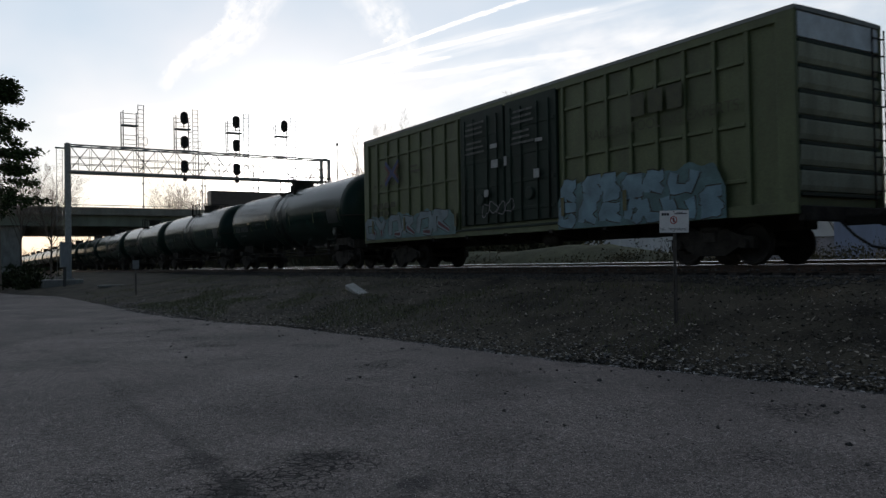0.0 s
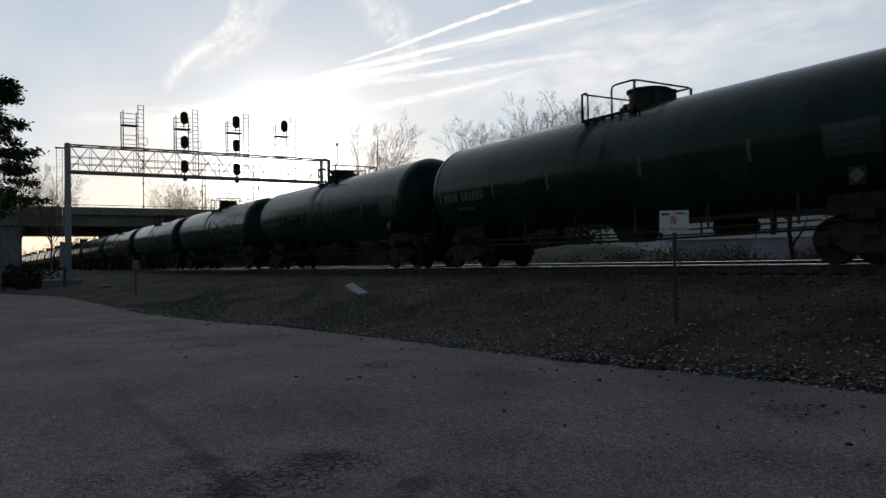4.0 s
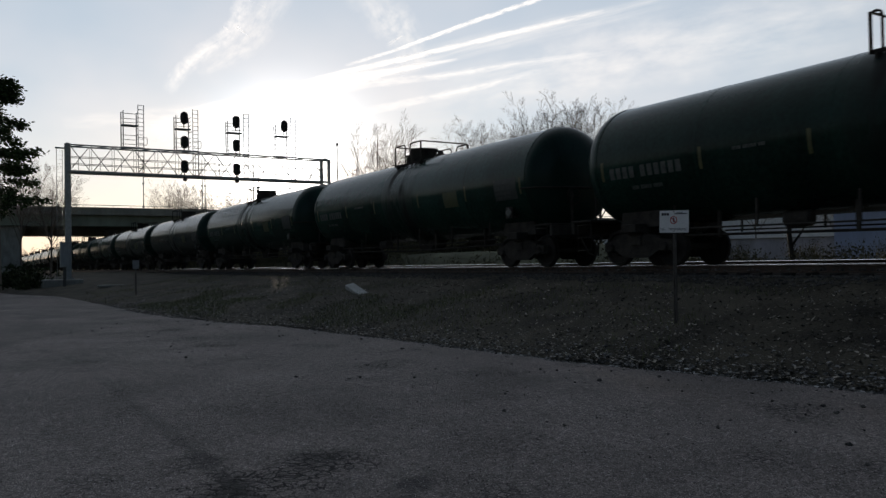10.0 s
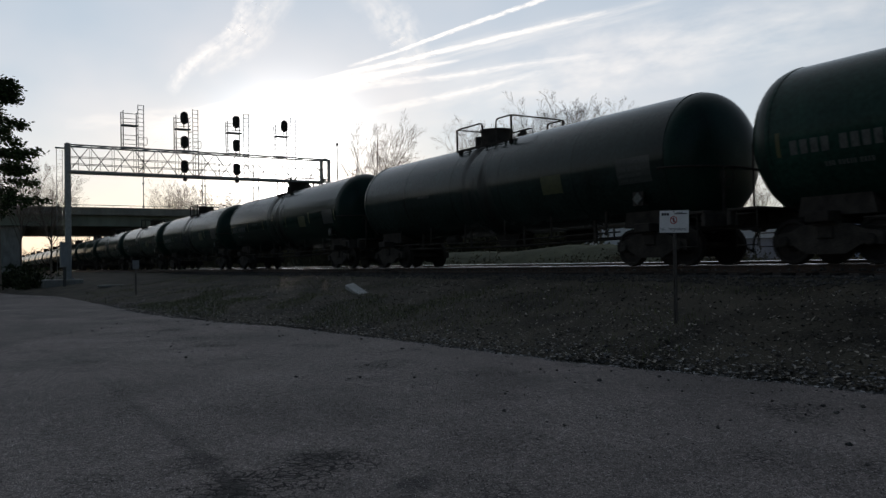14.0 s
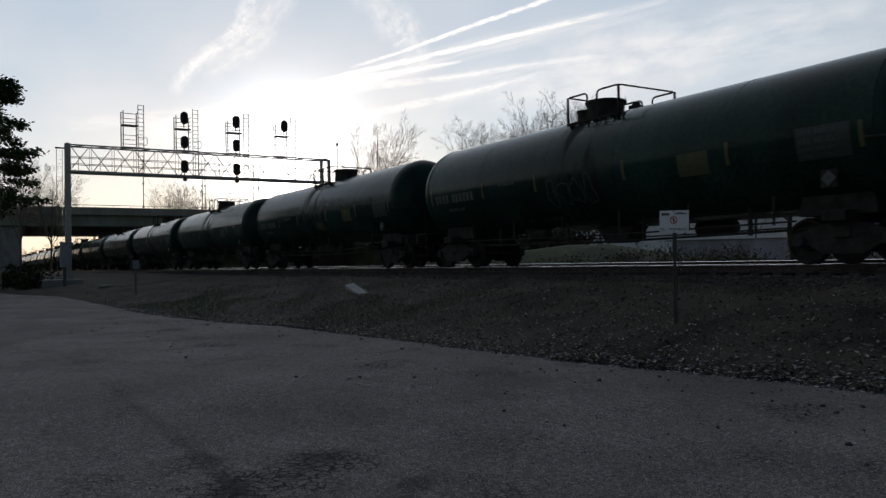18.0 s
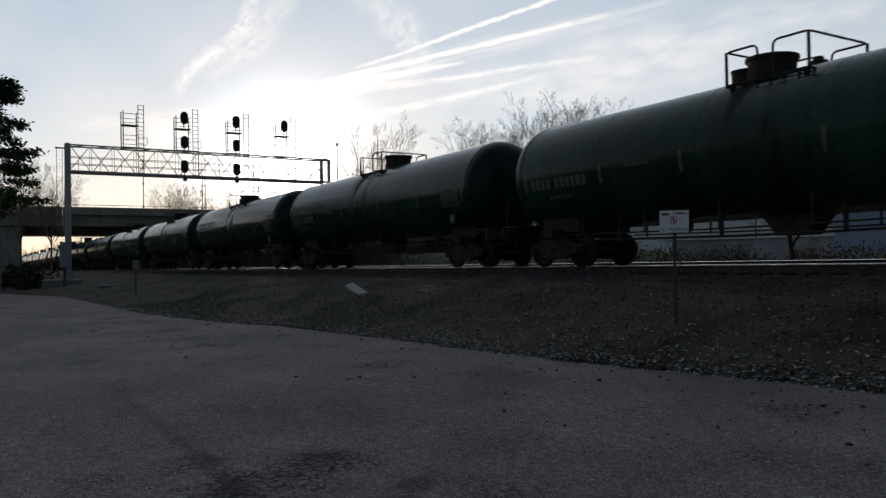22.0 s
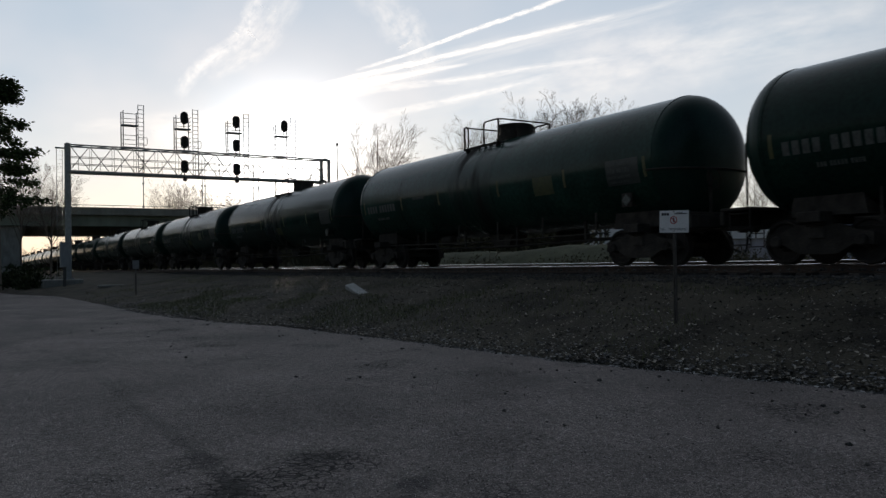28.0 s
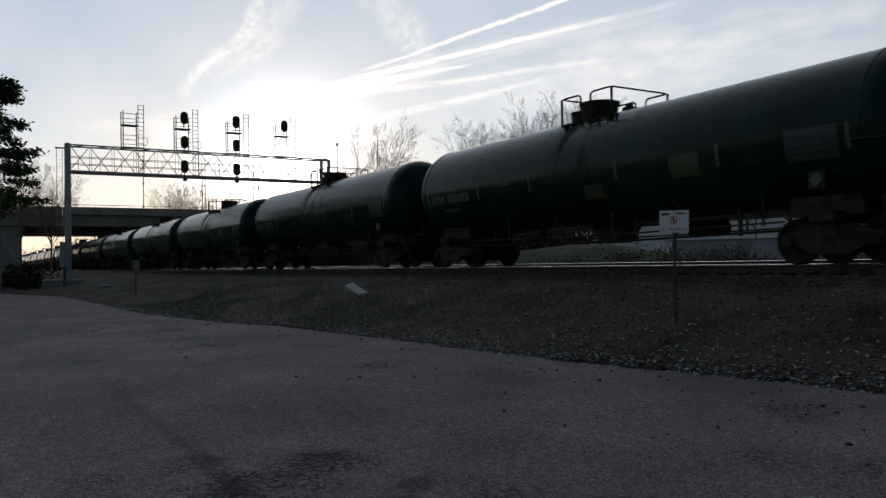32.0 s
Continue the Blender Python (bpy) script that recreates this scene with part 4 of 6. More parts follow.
def build_boxcar():
    car = thing("boxcar", "olive-yellow ribbed boxcar with dark plug doors and blue spray paint", "boxcar")
    HL, W, zb, ze = 9.54, 1.5, 1.05, 5.06
    body = part("body", Shape().box((0, 0, (zb + ze) / 2), (2 * HL - 0.24, 2 * W - 0.1, ze - zb - 0.004)), M_BOX, car)
    rf = Shape().prism([(-W - 0.03, ze - 0.06), (-W - 0.03, ze + 0.02), (-W + 0.3, ze + 0.035), (0, ze + 0.05), (W - 0.3, ze + 0.035), (W + 0.03, ze + 0.02), (W + 0.03, ze - 0.06)], -HL, HL, "x")
    roof = part("roof", rf, M_BOXROOF, car, "dull galvanised roof")
    rib = Shape().prism([(-W - 0.035, ze + 0.02), (-W + 0.3, ze + 0.05), (0, ze + 0.065), (W - 0.3, ze + 0.05), (W + 0.035, ze + 0.02), (W, ze), (0, ze + 0.03), (-W, ze)], -0.05, 0.05, "x").mesh("roof_rib", M_BOXROOF)
    for i in range(15):
        part("roof_rib", rib, M_BOXROOF, roof, m=pose(-HL + 0.7 + i * 1.28, 0, 0))
    sill = Shape().box((0, 0, 0), (2 * HL, 0.09, 0.24), bev=0.01).mesh("side_sill", M_BOX)
    topr = Shape().box((0, 0, 0), (2 * HL, 0.08, 0.2), bev=0.01).mesh("top_rail", M_BOX)
    post = Shape().box((0, 0, 0), (0.11, 0.07, ze - zb - 0.3), bev=0.015).mesh("side_post", M_BOX)
    corner = Shape().box((0, 0, 0), (0.42, 0.088, ze - zb - 0.05), bev=0.01).mesh("corner_post", M_BOX)
    stiff = Shape().box((0, 0, 0), (0.70, 0.075, 0.085), bev=0.012).mesh("stiffener", M_BOX)
    for s in (-1, 1):
        y = s * (W - 0.02)
        part("side_sill", sill, M_BOX, car, m=pose(0, y, zb + 0.06))
        part("top_rail", topr, M_BOX, car, m=pose(0, y, ze - 0.14))
        for e in (-1, 1):
            part("corner_post", corner, M_BOX, car, m=pose(e * (HL - 0.21), y, (zb + ze) / 2))
            for k in range(8):
                x = e * (2.62 + k * 0.83)
                part("side_post", post, M_BOX, car, m=pose(x, y, (zb + ze) / 2))
                if k < 7:
                    for z in (4.22, 2.92, 1.75):
                        part("stiffener", stiff, M_BOX, car, m=pose(x + e * 0.415, y - s * 0.012, z, 0, 0, 0))
        # paired plug doors with their lock rods
        for e in (-1, 1):
            dr = Shape().box((e * 1.22, y, (zb + ze) / 2 + 0.05), (2.36, 0.11, ze - zb - 0.45), bev=0.02)
            door = part("plug_door", dr, M_BOXDK, car, "dark green steel plug door")
            for z in (1.7, 2.5, 3.3, 4.1):
                part("door_rib", Shape().box((e * 1.22, y + s * 0.06, z), (2.2, 0.03, 0.1), bev=0.01), M_BOXDK, door)
            for dx in (0.35, 0.85, 1.6, 2.1):
                part("lock_rod", Shape().tube([(e * dx, y + s * 0.085, zb + 0.3), (e * dx, y + s * 0.085, ze - 0.4)], 0.022, 6), M_BOXDK, door)
            part("lock_wheel", Shape().lathe([(y + s * 0.07, 0.16), (y + s * 0.10, 0.2), (y + s * 0.12, 0.16)], 14, "y", (e * 1.22, 0, 2.1)), M_BOXDK, door)
        part("door_track", Shape().box((0, y + s * 0.05, zb + 0.14), (8.4, 0.06, 0.07), bev=0.01), M_BOXDK, car)
    # corrugated ends
    for e in (-1, 1):
        prof = [(e * (HL - 0.14), zb)]
        for k in range(6):
            z = 1.36 + k * 0.505
            prof += [(e * (HL - 0.15), z), (e * (HL - 0.15), z + 0.05), (e * (HL - 0.05), z + 0.1), (e * (HL - 0.01), z + 0.2), (e * HL, z + 0.44), (e * (HL - 0.01), z + 0.485)]
        prof += [(e * (HL - 0.15), 4.39), (e * (HL - 0.15), 4.44), (e * (HL - 0.05), 4.46), (e * (HL - 0.05), ze), (e * (HL - 0.3), ze), (e * (HL - 0.3), zb)]
        part("end_wall", Shape().prism(prof, -W + 0.1, W - 0.1), M_BOXEND, car, "grey-green corrugated end, lightened for the sky it faces")
        # dark green bars fill the recesses, their colour deepening the shade under each rib
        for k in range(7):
            part("end_groove", Shape().box((e * (HL - 0.075), 0, 1.385 + k * 0.505), (0.13, 2 * W - 0.26, 0.075), bev=0.01), M_BOXDK, car, "dark green bar deepening the shade between the ribs")
        part("end_top_panel", Shape().box((e * (HL - 0.03), 0, 4.72), (0.05, 2 * W - 0.2, 0.5), bev=0.01), M_ENDPANEL, car, "pale galvanised upper end panel, lightened for the sky it faces")
        la = Shape()
        for dx in (-1.5, -1.05):
            la.tube([(e * (HL + 0.07), -dx, 1.0), (e * (HL + 0.07), -dx, 4.95)], 0.02, 6)
        for i in range(11):
            la.tube([(e * (HL + 0.07), 1.05, 1.15 + i * 0.36), (e * (HL + 0.07), 1.5, 1.15 + i * 0.36)], 0.016, 5)
        part("end_ladder", la, M_FRAME, car)
        part("end_sill", Shape().box((e * (HL + 0.02), 0, 1.0), (0.16, 2.9, 0.3), bev=0.02), M_FRAME, car)
        part("coupler", Shape().box((e * 10.0, 0, 0.87), (0.95, 0.16, 0.2), bev=0.03).box((e * 10.4, 0.02, 0.87), (0.24, 0.3, 0.28), bev=0.05), M_FRAME, car)
        part("brake_hose", Shape().tube([(e * 9.7, -0.4, 0.85), (e * 10.0, -0.42, 0.55), (e * 10.3, -0.35, 0.33), (e * 10.5, -0.2, 0.28)], 0.028, 6), M_FRAME, car)
        build_truck(car, e * 7.05)
    part("centre_sill", Shape().box((0, 0, 0.9), (17.6, 0.5, 0.34), bev=0.02), M_FRAME, car)
    for x in (-4.2, -2.1, 0, 2.1, 4.2):
        part("crossbearer", Shape().prism([(-1.55, 1.02), (1.55, 1.02), (1.55, 0.92), (0.3, 0.72), (-0.3, 0.72), (-1.55, 0.92)], x - 0.08, x + 0.08, "x"), M_FRAME, car)
    part("brake_cylinder", Shape().lathe([(1.0, 0.1), (1.05, 0.17), (1.6, 0.17), (1.65, 0.1)], 12, "x", (0, -0.8, 0.78)), M_FRAME, car)
    # stencils, panels and spray paint on the near flank
    yy = -W - 0.055

    def flat(s, a, b, c, d, off=0.0):
        s.box(((a + b) / 2, yy - 0.016 - off, (c + d) / 2), (b - a, 0.006, d - c))
        return s
    for x, z, w_ in ((-2.0, 4.15, 1.0), (0.45, 4.15, 1.0)):
        st = Shape()
        for k in range(3):
            for row, zz in ((0, z + k * 0.16), (1, z - 0.6 + k * 0.16)):
                u = x + 0.05 * k
                while u < x + w_ * (0.95 - 0.08 * k * row):
                    wd = 0.07 + 0.06 * ((k * 3 + row + int(u * 20)) % 3)
                    flat(st, u, u + wd, zz, zz + 0.065, 0.05)
                    u += wd + 0.025
        part("stencil_text", st, M_STENCIL, car, "pale stencilled lines")["kind"] = "stuff"
    for x, z, w_, h_ in ((-0.55, 3.0, 0.34, 0.24), (-0.6, 3.6, 0.36, 0.13), (0.1, 3.0, 0.13, 0.28), (-0.95, 2.15, 0.22, 0.22), (1.5, 2.5, 0.25, 0.25), (1.6, 3.5, 0.3, 0.1)):
        part("placard", flat(Shape(), x, x + w_, z, z + h_, 0.06), M_CARD, car, "small white card")
    for x in (-8.75, -6.2, -2.75, 2.6, 4.9):
        part("reflector", flat(Shape(), x, x + 0.13, 1.35, 1.85, 0.02), M_YELLOW, car, "narrow yellow reflective strip")
    mk = Shape()
    for a, b in (((-7.6, 3.15), (-6.55, 4.0)), ((-7.6, 4.0), (-6.55, 3.15))):
        stroke(mk, [a, ((a[0] + b[0]) / 2, (a[1] + b[1]) / 2), b], 0.17, lambda u, v: (u, yy - 0.021, v))
    part("owner_mark", mk, M_BLUEMARK, car, "blue crossed-bar mark")
    mr = Shape()
    for dx in (-0.42, 0.42):
        stroke(mr, [(-7.08 + dx * 1.3, 3.85), (-7.08 + dx * 0.5, 3.575), (-7.08 + dx * 1.3, 3.3)], 0.13, lambda u, v: (u, yy - 0.017, v))
    part("owner_mark", mr, M_REDMARK, car, "dull red angled mark")
    bold = Shape()
    for k in range(3):
        flat(bold, 5.2 + k * 0.57, 5.64 + k * 0.57, 3.58, 4.12)
    for row, (z, h_) in enumerate(((2.28, 0.2), (2.0, 0.17), (3.1, 0.1))):
        for k in range(4 - row % 2):
            flat(bold, -8.7 + k * 0.5 + 0.06 * row, -8.36 + k * 0.5, z, z + h_)
    flat(bold, -5.7, -5.15, 3.6, 3.68)
    flat(bold, -5.7, -5.0, 3.42, 3.5)
    part("car_marking", bold, M_FADED, car, "faded dark lettering")["kind"] = "stuff"
    lettering("RAILCAR POOLING EXPERTS", 0.36, 5.98, 3.33, M_FADED, car, "slogan_text", yy - 0.02)["kind"] = "stuff"
    # spray paint: an uneven filled band, with dark letter-like outlines and light strokes over it
    for x0, x1, lo, hi, m1, nm, seed in ((2.45, 7.9, 1.0, 2.18, M_SPRAYTEAL, "pale blue bubble-shaped spray paint", 5), (-9.3, -2.7, 1.1, 1.95, M_SPRAYTEAL, "pale blue spray-painted letter forms", 9)):
        rg = random.Random(seed)
        band, n = Shape(), 90
        vs = []
        for k in range(n + 1):
            u = x0 + (x1 - x0) * k / n
            top = hi + 0.07 * math.sin(u * 3.1 + seed) + 0.05 * math.sin(u * 9.3) - (0.5 * max(0, abs(2 * k / n - 1) - 0.9) * 7 * (hi - lo))
            vs += [(u, yy - 0.012, lo), (u, yy - 0.012, max(lo + 0.1, top))]
        band.add(vs, [(2 * k, 2 * k + 2, 2 * k + 3, 2 * k + 1) for k in range(n)])
        part("spray_paint", band, m1, car, nm)
        ol, li, rd = Shape(), Shape(), Shape()
        # fat letter-like forms, outlined dark, run together
        forms = (((0, 1), (0, 0), (1, 0), (1, 1)), ((0, 0), (0, 1), (1, 0.9), (0.2, 0.5), (1, 0)), ((1, 1), (0, 0.9), (0.1, 0.5), (1, 0.45), (0.9, 0), (0, 0.05)),
                 ((0, 0), (0.1, 1), (0.9, 1), (1, 0), (0.4, 0.05)), ((0, 1), (0.5, 0.4), (1, 1), (0.5, 0.4), (0.4, 0)), ((1, 0.95), (0, 1), (0, 0), (1, 0.05), (0.6, 0.5)))
        for row in range(2 if seed == 5 else 1):
            u = x0 + 0.1 + 0.15 * row
            while u < x1 - 0.65 - 0.35 * row:
                w_ = rg.uniform(0.42, 0.66) if seed == 5 else rg.uniform(0.55, 0.95)
                z0 = lo + 0.14 + row * (hi - lo) * 0.5
                z1 = lo + (0.43 + row * 0.52 if seed == 5 else 0.82) * (hi - lo) + rg.uniform(-0.03, 0.1)
                lean = rg.uniform(-0.12, 0.12)
                form = [(u + p * w_ + lean * q, z0 + q * (z1 - z0)) for p, q in rg.choice(forms)]
                fine = [Vector(p).to_2d() for p in bent([(p[0], p[1], 0) for p in form], 0.14)]
                stroke(ol, fine, 0.36, lambda u, v: (u, yy - 0.015 - 0.002 * row, v))
                stroke(li, fine, 0.29, lambda u, v: (u, yy - 0.020 - 0.002 * row, v))
                if seed != 5:
                    stroke(rd, fine[-3:], 0.12, lambda u, v: (u, yy - 0.025, v))
                u += w_ + rg.uniform(0.16, 0.3)
        part("spray_outline", ol, M_DARKMARK, car, "dark spray outline")["kind"] = "stuff"
        part("spray_highlight", li, M_SPRAYBLUE if seed == 5 else M_SPRAYPALE, car, "pale spray strokes")["kind"] = "stuff"
        if rd.f:
            part("spray_edges", rd, M_SPRAYRED, car, "dull red spray dabs")["kind"] = "stuff"
    sc = Shape()
    for k in range(4):
        stroke(sc, blob(-0.9 + k * 0.42, 1.75 + 0.05 * (k % 2), 0.2, 0.17, 900 + k, 26, 0.3), 0.035, lambda u, v: (u, yy - 0.075, v), True)
    part("scrawl", sc, M_SCRAWL, car, "small pale scrawl on the door")["kind"] = "stuff"
    return car


def build_gondola():
    car = thing("gondola", "low rusty steel gondola wagon with ribbed sides", "gondola")
    L = 8.0
    for s in (-1, 1):
        part("side_wall", Shape().box((0, s * 1.52, 1.55), (2 * L, 0.06, 0.95), bev=0.01), M_RUST, car)
        part("top_chord", Shape().box((0, s * 1.54, 2.02), (2 * L + 0.1, 0.14, 0.1), bev=0.02), M_RUST, car)
        for k in range(12):
            part("side_stake", Shape().box((-L + 0.4 + k * (2 * L - 0.8) / 11, s * 1.58, 1.5), (0.14, 0.1, 0.95), bev=0.02), M_RUST, car)
    for e in (-1, 1):
        part("end_wall", Shape().box((e * L, 0, 1.55), (0.08, 3.1, 0.95), bev=0.01), M_RUST, car)
        part("coupler", Shape().box((e * 8.4, 0, 0.87), (0.8, 0.16, 0.2), bev=0.03), M_FRAME, car)
        build_truck(car, e * 5.9)
    part("floor_plate", Shape().box((0, 0, 1.04), (2 * L, 3.0, 0.08)), M_RUST, car)
    part("centre_sill", Shape().box((0, 0, 0.88), (2 * L, 0.5, 0.3), bev=0.02), M_FRAME, car)
    return car
TRAIN = []
GREEN_LABEL = "dark green tank car with a dome platform, dusty with road grime"
proto_a = build_tank_car(GREEN_LABEL, M_TANK2, (-0.95, 1.0), -0.55, 0.45)
proto_b = build_tank_car("black jacketed tank car with a long dome platform", M_TANK, (-1.75, 1.3), -0.9, 0.35, 1.5)
proto_c = build_tank_car(GREEN_LABEL, M_TANK2, (-0.92, 1.0), 0.5, -0.45, 0.22)
TRAIN.append((build_gondola(), 1.0))
TRAIN.append((build_boxcar(), -18.75))
NUDGE = {0: 0.1, 2: 0.1, 3: -0.05, 4: 0.14, 5: 0.05, 6: -0.03, 7: 0.12, 9: -0.15, 10: -0.08, 11: -0.04, 12: -0.1, 13: 0.12, 14: 0.2, 15: 0.15, 16: 0.08}
N_CARS = 37
cars = []
for i in range(N_CARS):
    src = proto_b if i in (7, 13, 22, 30) else proto_c if i in (1, 4, 10, 12, 15, 16, 19, 25, 28) else proto_a
    car = src if i in (0, 1, 7) else copy_thing(src, pose(0, 0, 0))
    cars.append(car)
    TRAIN.append((car, FIRST - i * PITCH_CARS + NUDGE.get(i, 0)))
for i, car in enumerate(cars):
    if i < 24:
        dress_tank(car, i)
tagged(cars[3], "dark green tank car with a large silvery spray-painted scrawl")
tagged(cars[13], "black tank car with white block marks and a long platform")
WHEELSETS_ALL = [[], []]
for car, x in TRAIN:
    for ob in car.children_recursive:
        if ob.name.startswith("wheelset"):
            WHEELSETS_ALL[0 if ob.matrix_basis.translation.x < 0 else 1].append(ob)
# ---- signal gantry over the tracks ----
GX = -64.0


def bar(name, a, b, r, parent, material=None, n=5, label=""):
    return part(name, Shape().tube([a, b], r, n), material or M_STEEL, parent, label)


gantry = thing("signal_gantry", "grey steel truss signal gantry spanning the tracks", "signal gantry")
GY0, GY1, GZ0, GZ1 = 6.72, 27.35, 7.42, 9.42
for y, wide in ((GY0, 0.42), (GY1 - 0.35, 0.22), (GY1 + 0.36, 0.22)):
    part("gantry_post", Shape().box((GX, y, 4.3), (0.36, wide, 10.4), bev=0.03), M_STEEL, gantry, "heavy square steel post")
for z in (9.42, 7.2, 4.0, 1.0):
    part("leg_brace", Shape().box((GX, GY1, z), (0.24, 0.5, 0.2), bev=0.02), M_STEEL, gantry)
bar("whip_mast", (GX, GY1 + 1.2, -0.9), (GX, GY1 + 1.2, 10.85), 0.045, gantry)
part("mast_cap", Shape().lathe([(10.8, 0.06), (10.85, 0.13), (11.0, 0.13), (11.05, 0.05)], 8, "z", (GX, GY1 + 1.2, 0)), M_HEAD, gantry)
for z in (7.3, 9.3):
    bar("mast_arm", (GX, GY1 + 0.4, z), (GX, GY1 + 1.2, z), 0.035, gantry)
for y in (GY0, GY1):
    part("base_plate", Shape().box((GX, y, -0.5 if y < 10 else -0.8), (0.7, 0.7, 0.1), bev=0.02), M_STEEL, gantry)
    part("post_cap", Shape().lathe([(9.5, 0.2), (9.54, 0.26), (9.62, 0.1)], 10, "z", (GX, y, 0)), M_STEEL, gantry)
for dx in (-0.55, 0.55):
    for z in (GZ0, GZ1):
        part("chord", Shape().box((GX + dx, (GY0 + GY1) / 2, z), (0.13, GY1 - GY0, 0.13 if z < 8 else 0.1), bev=0.01), M_STEEL, gantry)
bays = 13
w = (GY1 - GY0) / bays
for k in range(bays):
    a, b = GY0 + k * w, GY0 + (k + 1) * w
    for dx, flip in ((-0.55, 0), (0.55, 1)):
        up = (k + flip) % 2
        bar("diagonal", (GX + dx, a + 0.05, GZ1 if up else GZ0), (GX + dx, b - 0.05, GZ0 if up else GZ1), 0.034, gantry)
        bar("upright", (GX + dx, b, GZ0), (GX + dx, b, GZ1), 0.02, gantry)
    for z in (GZ0, GZ1):
        bar("cross_brace", (GX - 0.55, a, z), (GX + 0.55, b, z), 0.025, gantry)
# walkway inside the truss, with its hand rails
part("walkway", Shape().box((GX, (GY0 + GY1) / 2, GZ0 + 0.12), (0.7, GY1 - GY0, 0.04), bev=0.005), M_STEEL, gantry, "open steel walkway")
for z in (GZ0 + 0.62, GZ0 + 1.15):
    for dx in (-0.38, 0.38):
        bar("hand_rail", (GX + dx, GY0, z), (GX + dx, GY1, z), 0.026, gantry)
for k in range(14):
    y = GY0 + 0.7 + k * 1.5
    bar("rail_post", (GX + 0.38, y, GZ0 + 0.12), (GX + 0.38, y, GZ0 + 1.15), 0.018, gantry)
# ladder beside the post
for dy in (-0.75, -0.35):
    bar("ladder_rail", (GX, GY0 + dy, -0.5), (GX, GY0 + dy, 9.2), 0.022, gantry)
for k in range(30):
    bar("ladder_rung", (GX, GY0 - 0.75, -0.3 + k * 0.32), (GX, GY0 - 0.35, -0.3 + k * 0.32), 0.012, gantry, n=4)
part("ladder_landing", Shape().box((GX, GY0 - 0.5, 9.2), (0.5, 0.7, 0.05)), M_STEEL, gantry)


def signal_mast(y, heads, top):
    """A caged signal mast on the gantry: frame, platform, ladder, signal heads with round lamps."""
    m = thing("signal_mast", "caged steel signal mast with %s" % ("dark oval signal heads" if heads else "no heads"), "railway signal", "signals on the gantry")
    y0, y1 = y - 0.56, y + 0.57
    lad = y1 + (0.24 if heads else 0.05)
    for yy in (y0, y0 + 0.16, y1):
        bar("mast_post", (GX - 0.5, yy, GZ1), (GX - 0.5, yy, top if yy != y0 + 0.16 else top + 0.15), 0.045, m)
    for z in [GZ1 + 0.45, GZ1 + 0.8, GZ1 + 1.15, GZ1 + 2.15, GZ1 + 2.45, top - 0.08]:
        if z < top:
            bar("cage_rail", (GX - 0.5, y0, z), (GX - 0.5, y1, z), 0.028, m, n=4)
            bar("cage_rail", (GX - 0.5, y1, z), (GX + 0.3, y1, z), 0.028, m, n=4)
    part("platform", Shape().box((GX - 0.2, (y0 + y1) / 2, GZ1 + 1.85), (0.8, y1 - y0 + 0.1, 0.07), bev=0.01), M_STEEL, m)
    part("platform", Shape().box((GX - 0.2, (y0 + y1) / 2, GZ1 + 0.12), (0.8, y1 - y0 + 0.1, 0.07), bev=0.01), M_STEEL, m)
    for dy in (0.0, 0.42):
        bar("ladder_rail", (GX - 0.1, lad + dy, GZ1 - 1.9), (GX - 0.1, lad + dy, 12.95), 0.036, m, n=4)
    for k in range(17):
        bar("ladder_rung", (GX - 0.1, lad, GZ1 - 1.8 + k * 0.33), (GX - 0.1, lad + 0.42, GZ1 - 1.8 + k * 0.33), 0.026, m, n=4)
    bar("ladder_tie", (GX - 0.5, y1, GZ1 + 1.7), (GX - 0.1, lad, GZ1 + 1.7), 0.03, m, n=4)
    lo = part("landing_rail", Shape().tube(bent([(GX - 0.3, lad, GZ1 + 0.42), (GX - 0.3, lad + 0.72, GZ1 + 0.42), (GX - 0.3, lad + 0.72, GZ1 + 1.0), (GX - 0.3, lad, GZ1 + 1.0)]), 0.026, 5), M_STEEL, m)
    for z in heads:
        out = [(0.13, -0.5), (0.29, -0.3), (0.3, 0.22), (0.26, 0.36), (0.17, 0.46), (0.06, 0.5), (-0.06, 0.5), (-0.17, 0.46), (-0.26, 0.36), (-0.3, 0.22), (-0.29, -0.3), (-0.13, -0.5)]
        hd = part("signal_head", Shape().prism([(y + u, z + v) for u, v in out], GX + 0.50, GX + 0.56, "x"), M_HEAD, m, "black oval signal target")
        for dz in (-0.28, 0.0, 0.28):
            part("hood", Shape().lathe([(GX + 0.56, 0.11), (GX + 0.80, 0.12), (GX + 0.80, 0.10), (GX + 0.58, 0.09)], 10, "x", (0, y, z + dz)), M_HEAD, hd)
        part("lamp_case", Shape().box((GX + 0.38, y, z), (0.24, 0.34, 0.8), bev=0.04), M_HEAD, hd)
        bar("hanger", (GX + 0.4, y, z - 0.75), (GX + 0.4, y, z - 0.4), 0.05, m, M_HEAD)
    if len(heads) > 1:
        part("cable_pod", Shape().lathe([(7.04, 0.06), (7.1, 0.17), (7.28, 0.17), (7.4, 0.05)], 10, "z", (GX + 0.3, y + 0.08, 0)), M_HEAD, m)
    return m


signal_mast(11.12, [], 12.35)
signal_mast(15.12, [12.08, 10.15, 8.2], 12.28)
signal_mast(19.3, [12.1, 10.15, 8.18], 12.2)
signal_mast(23.45, [12.08], 12.2)

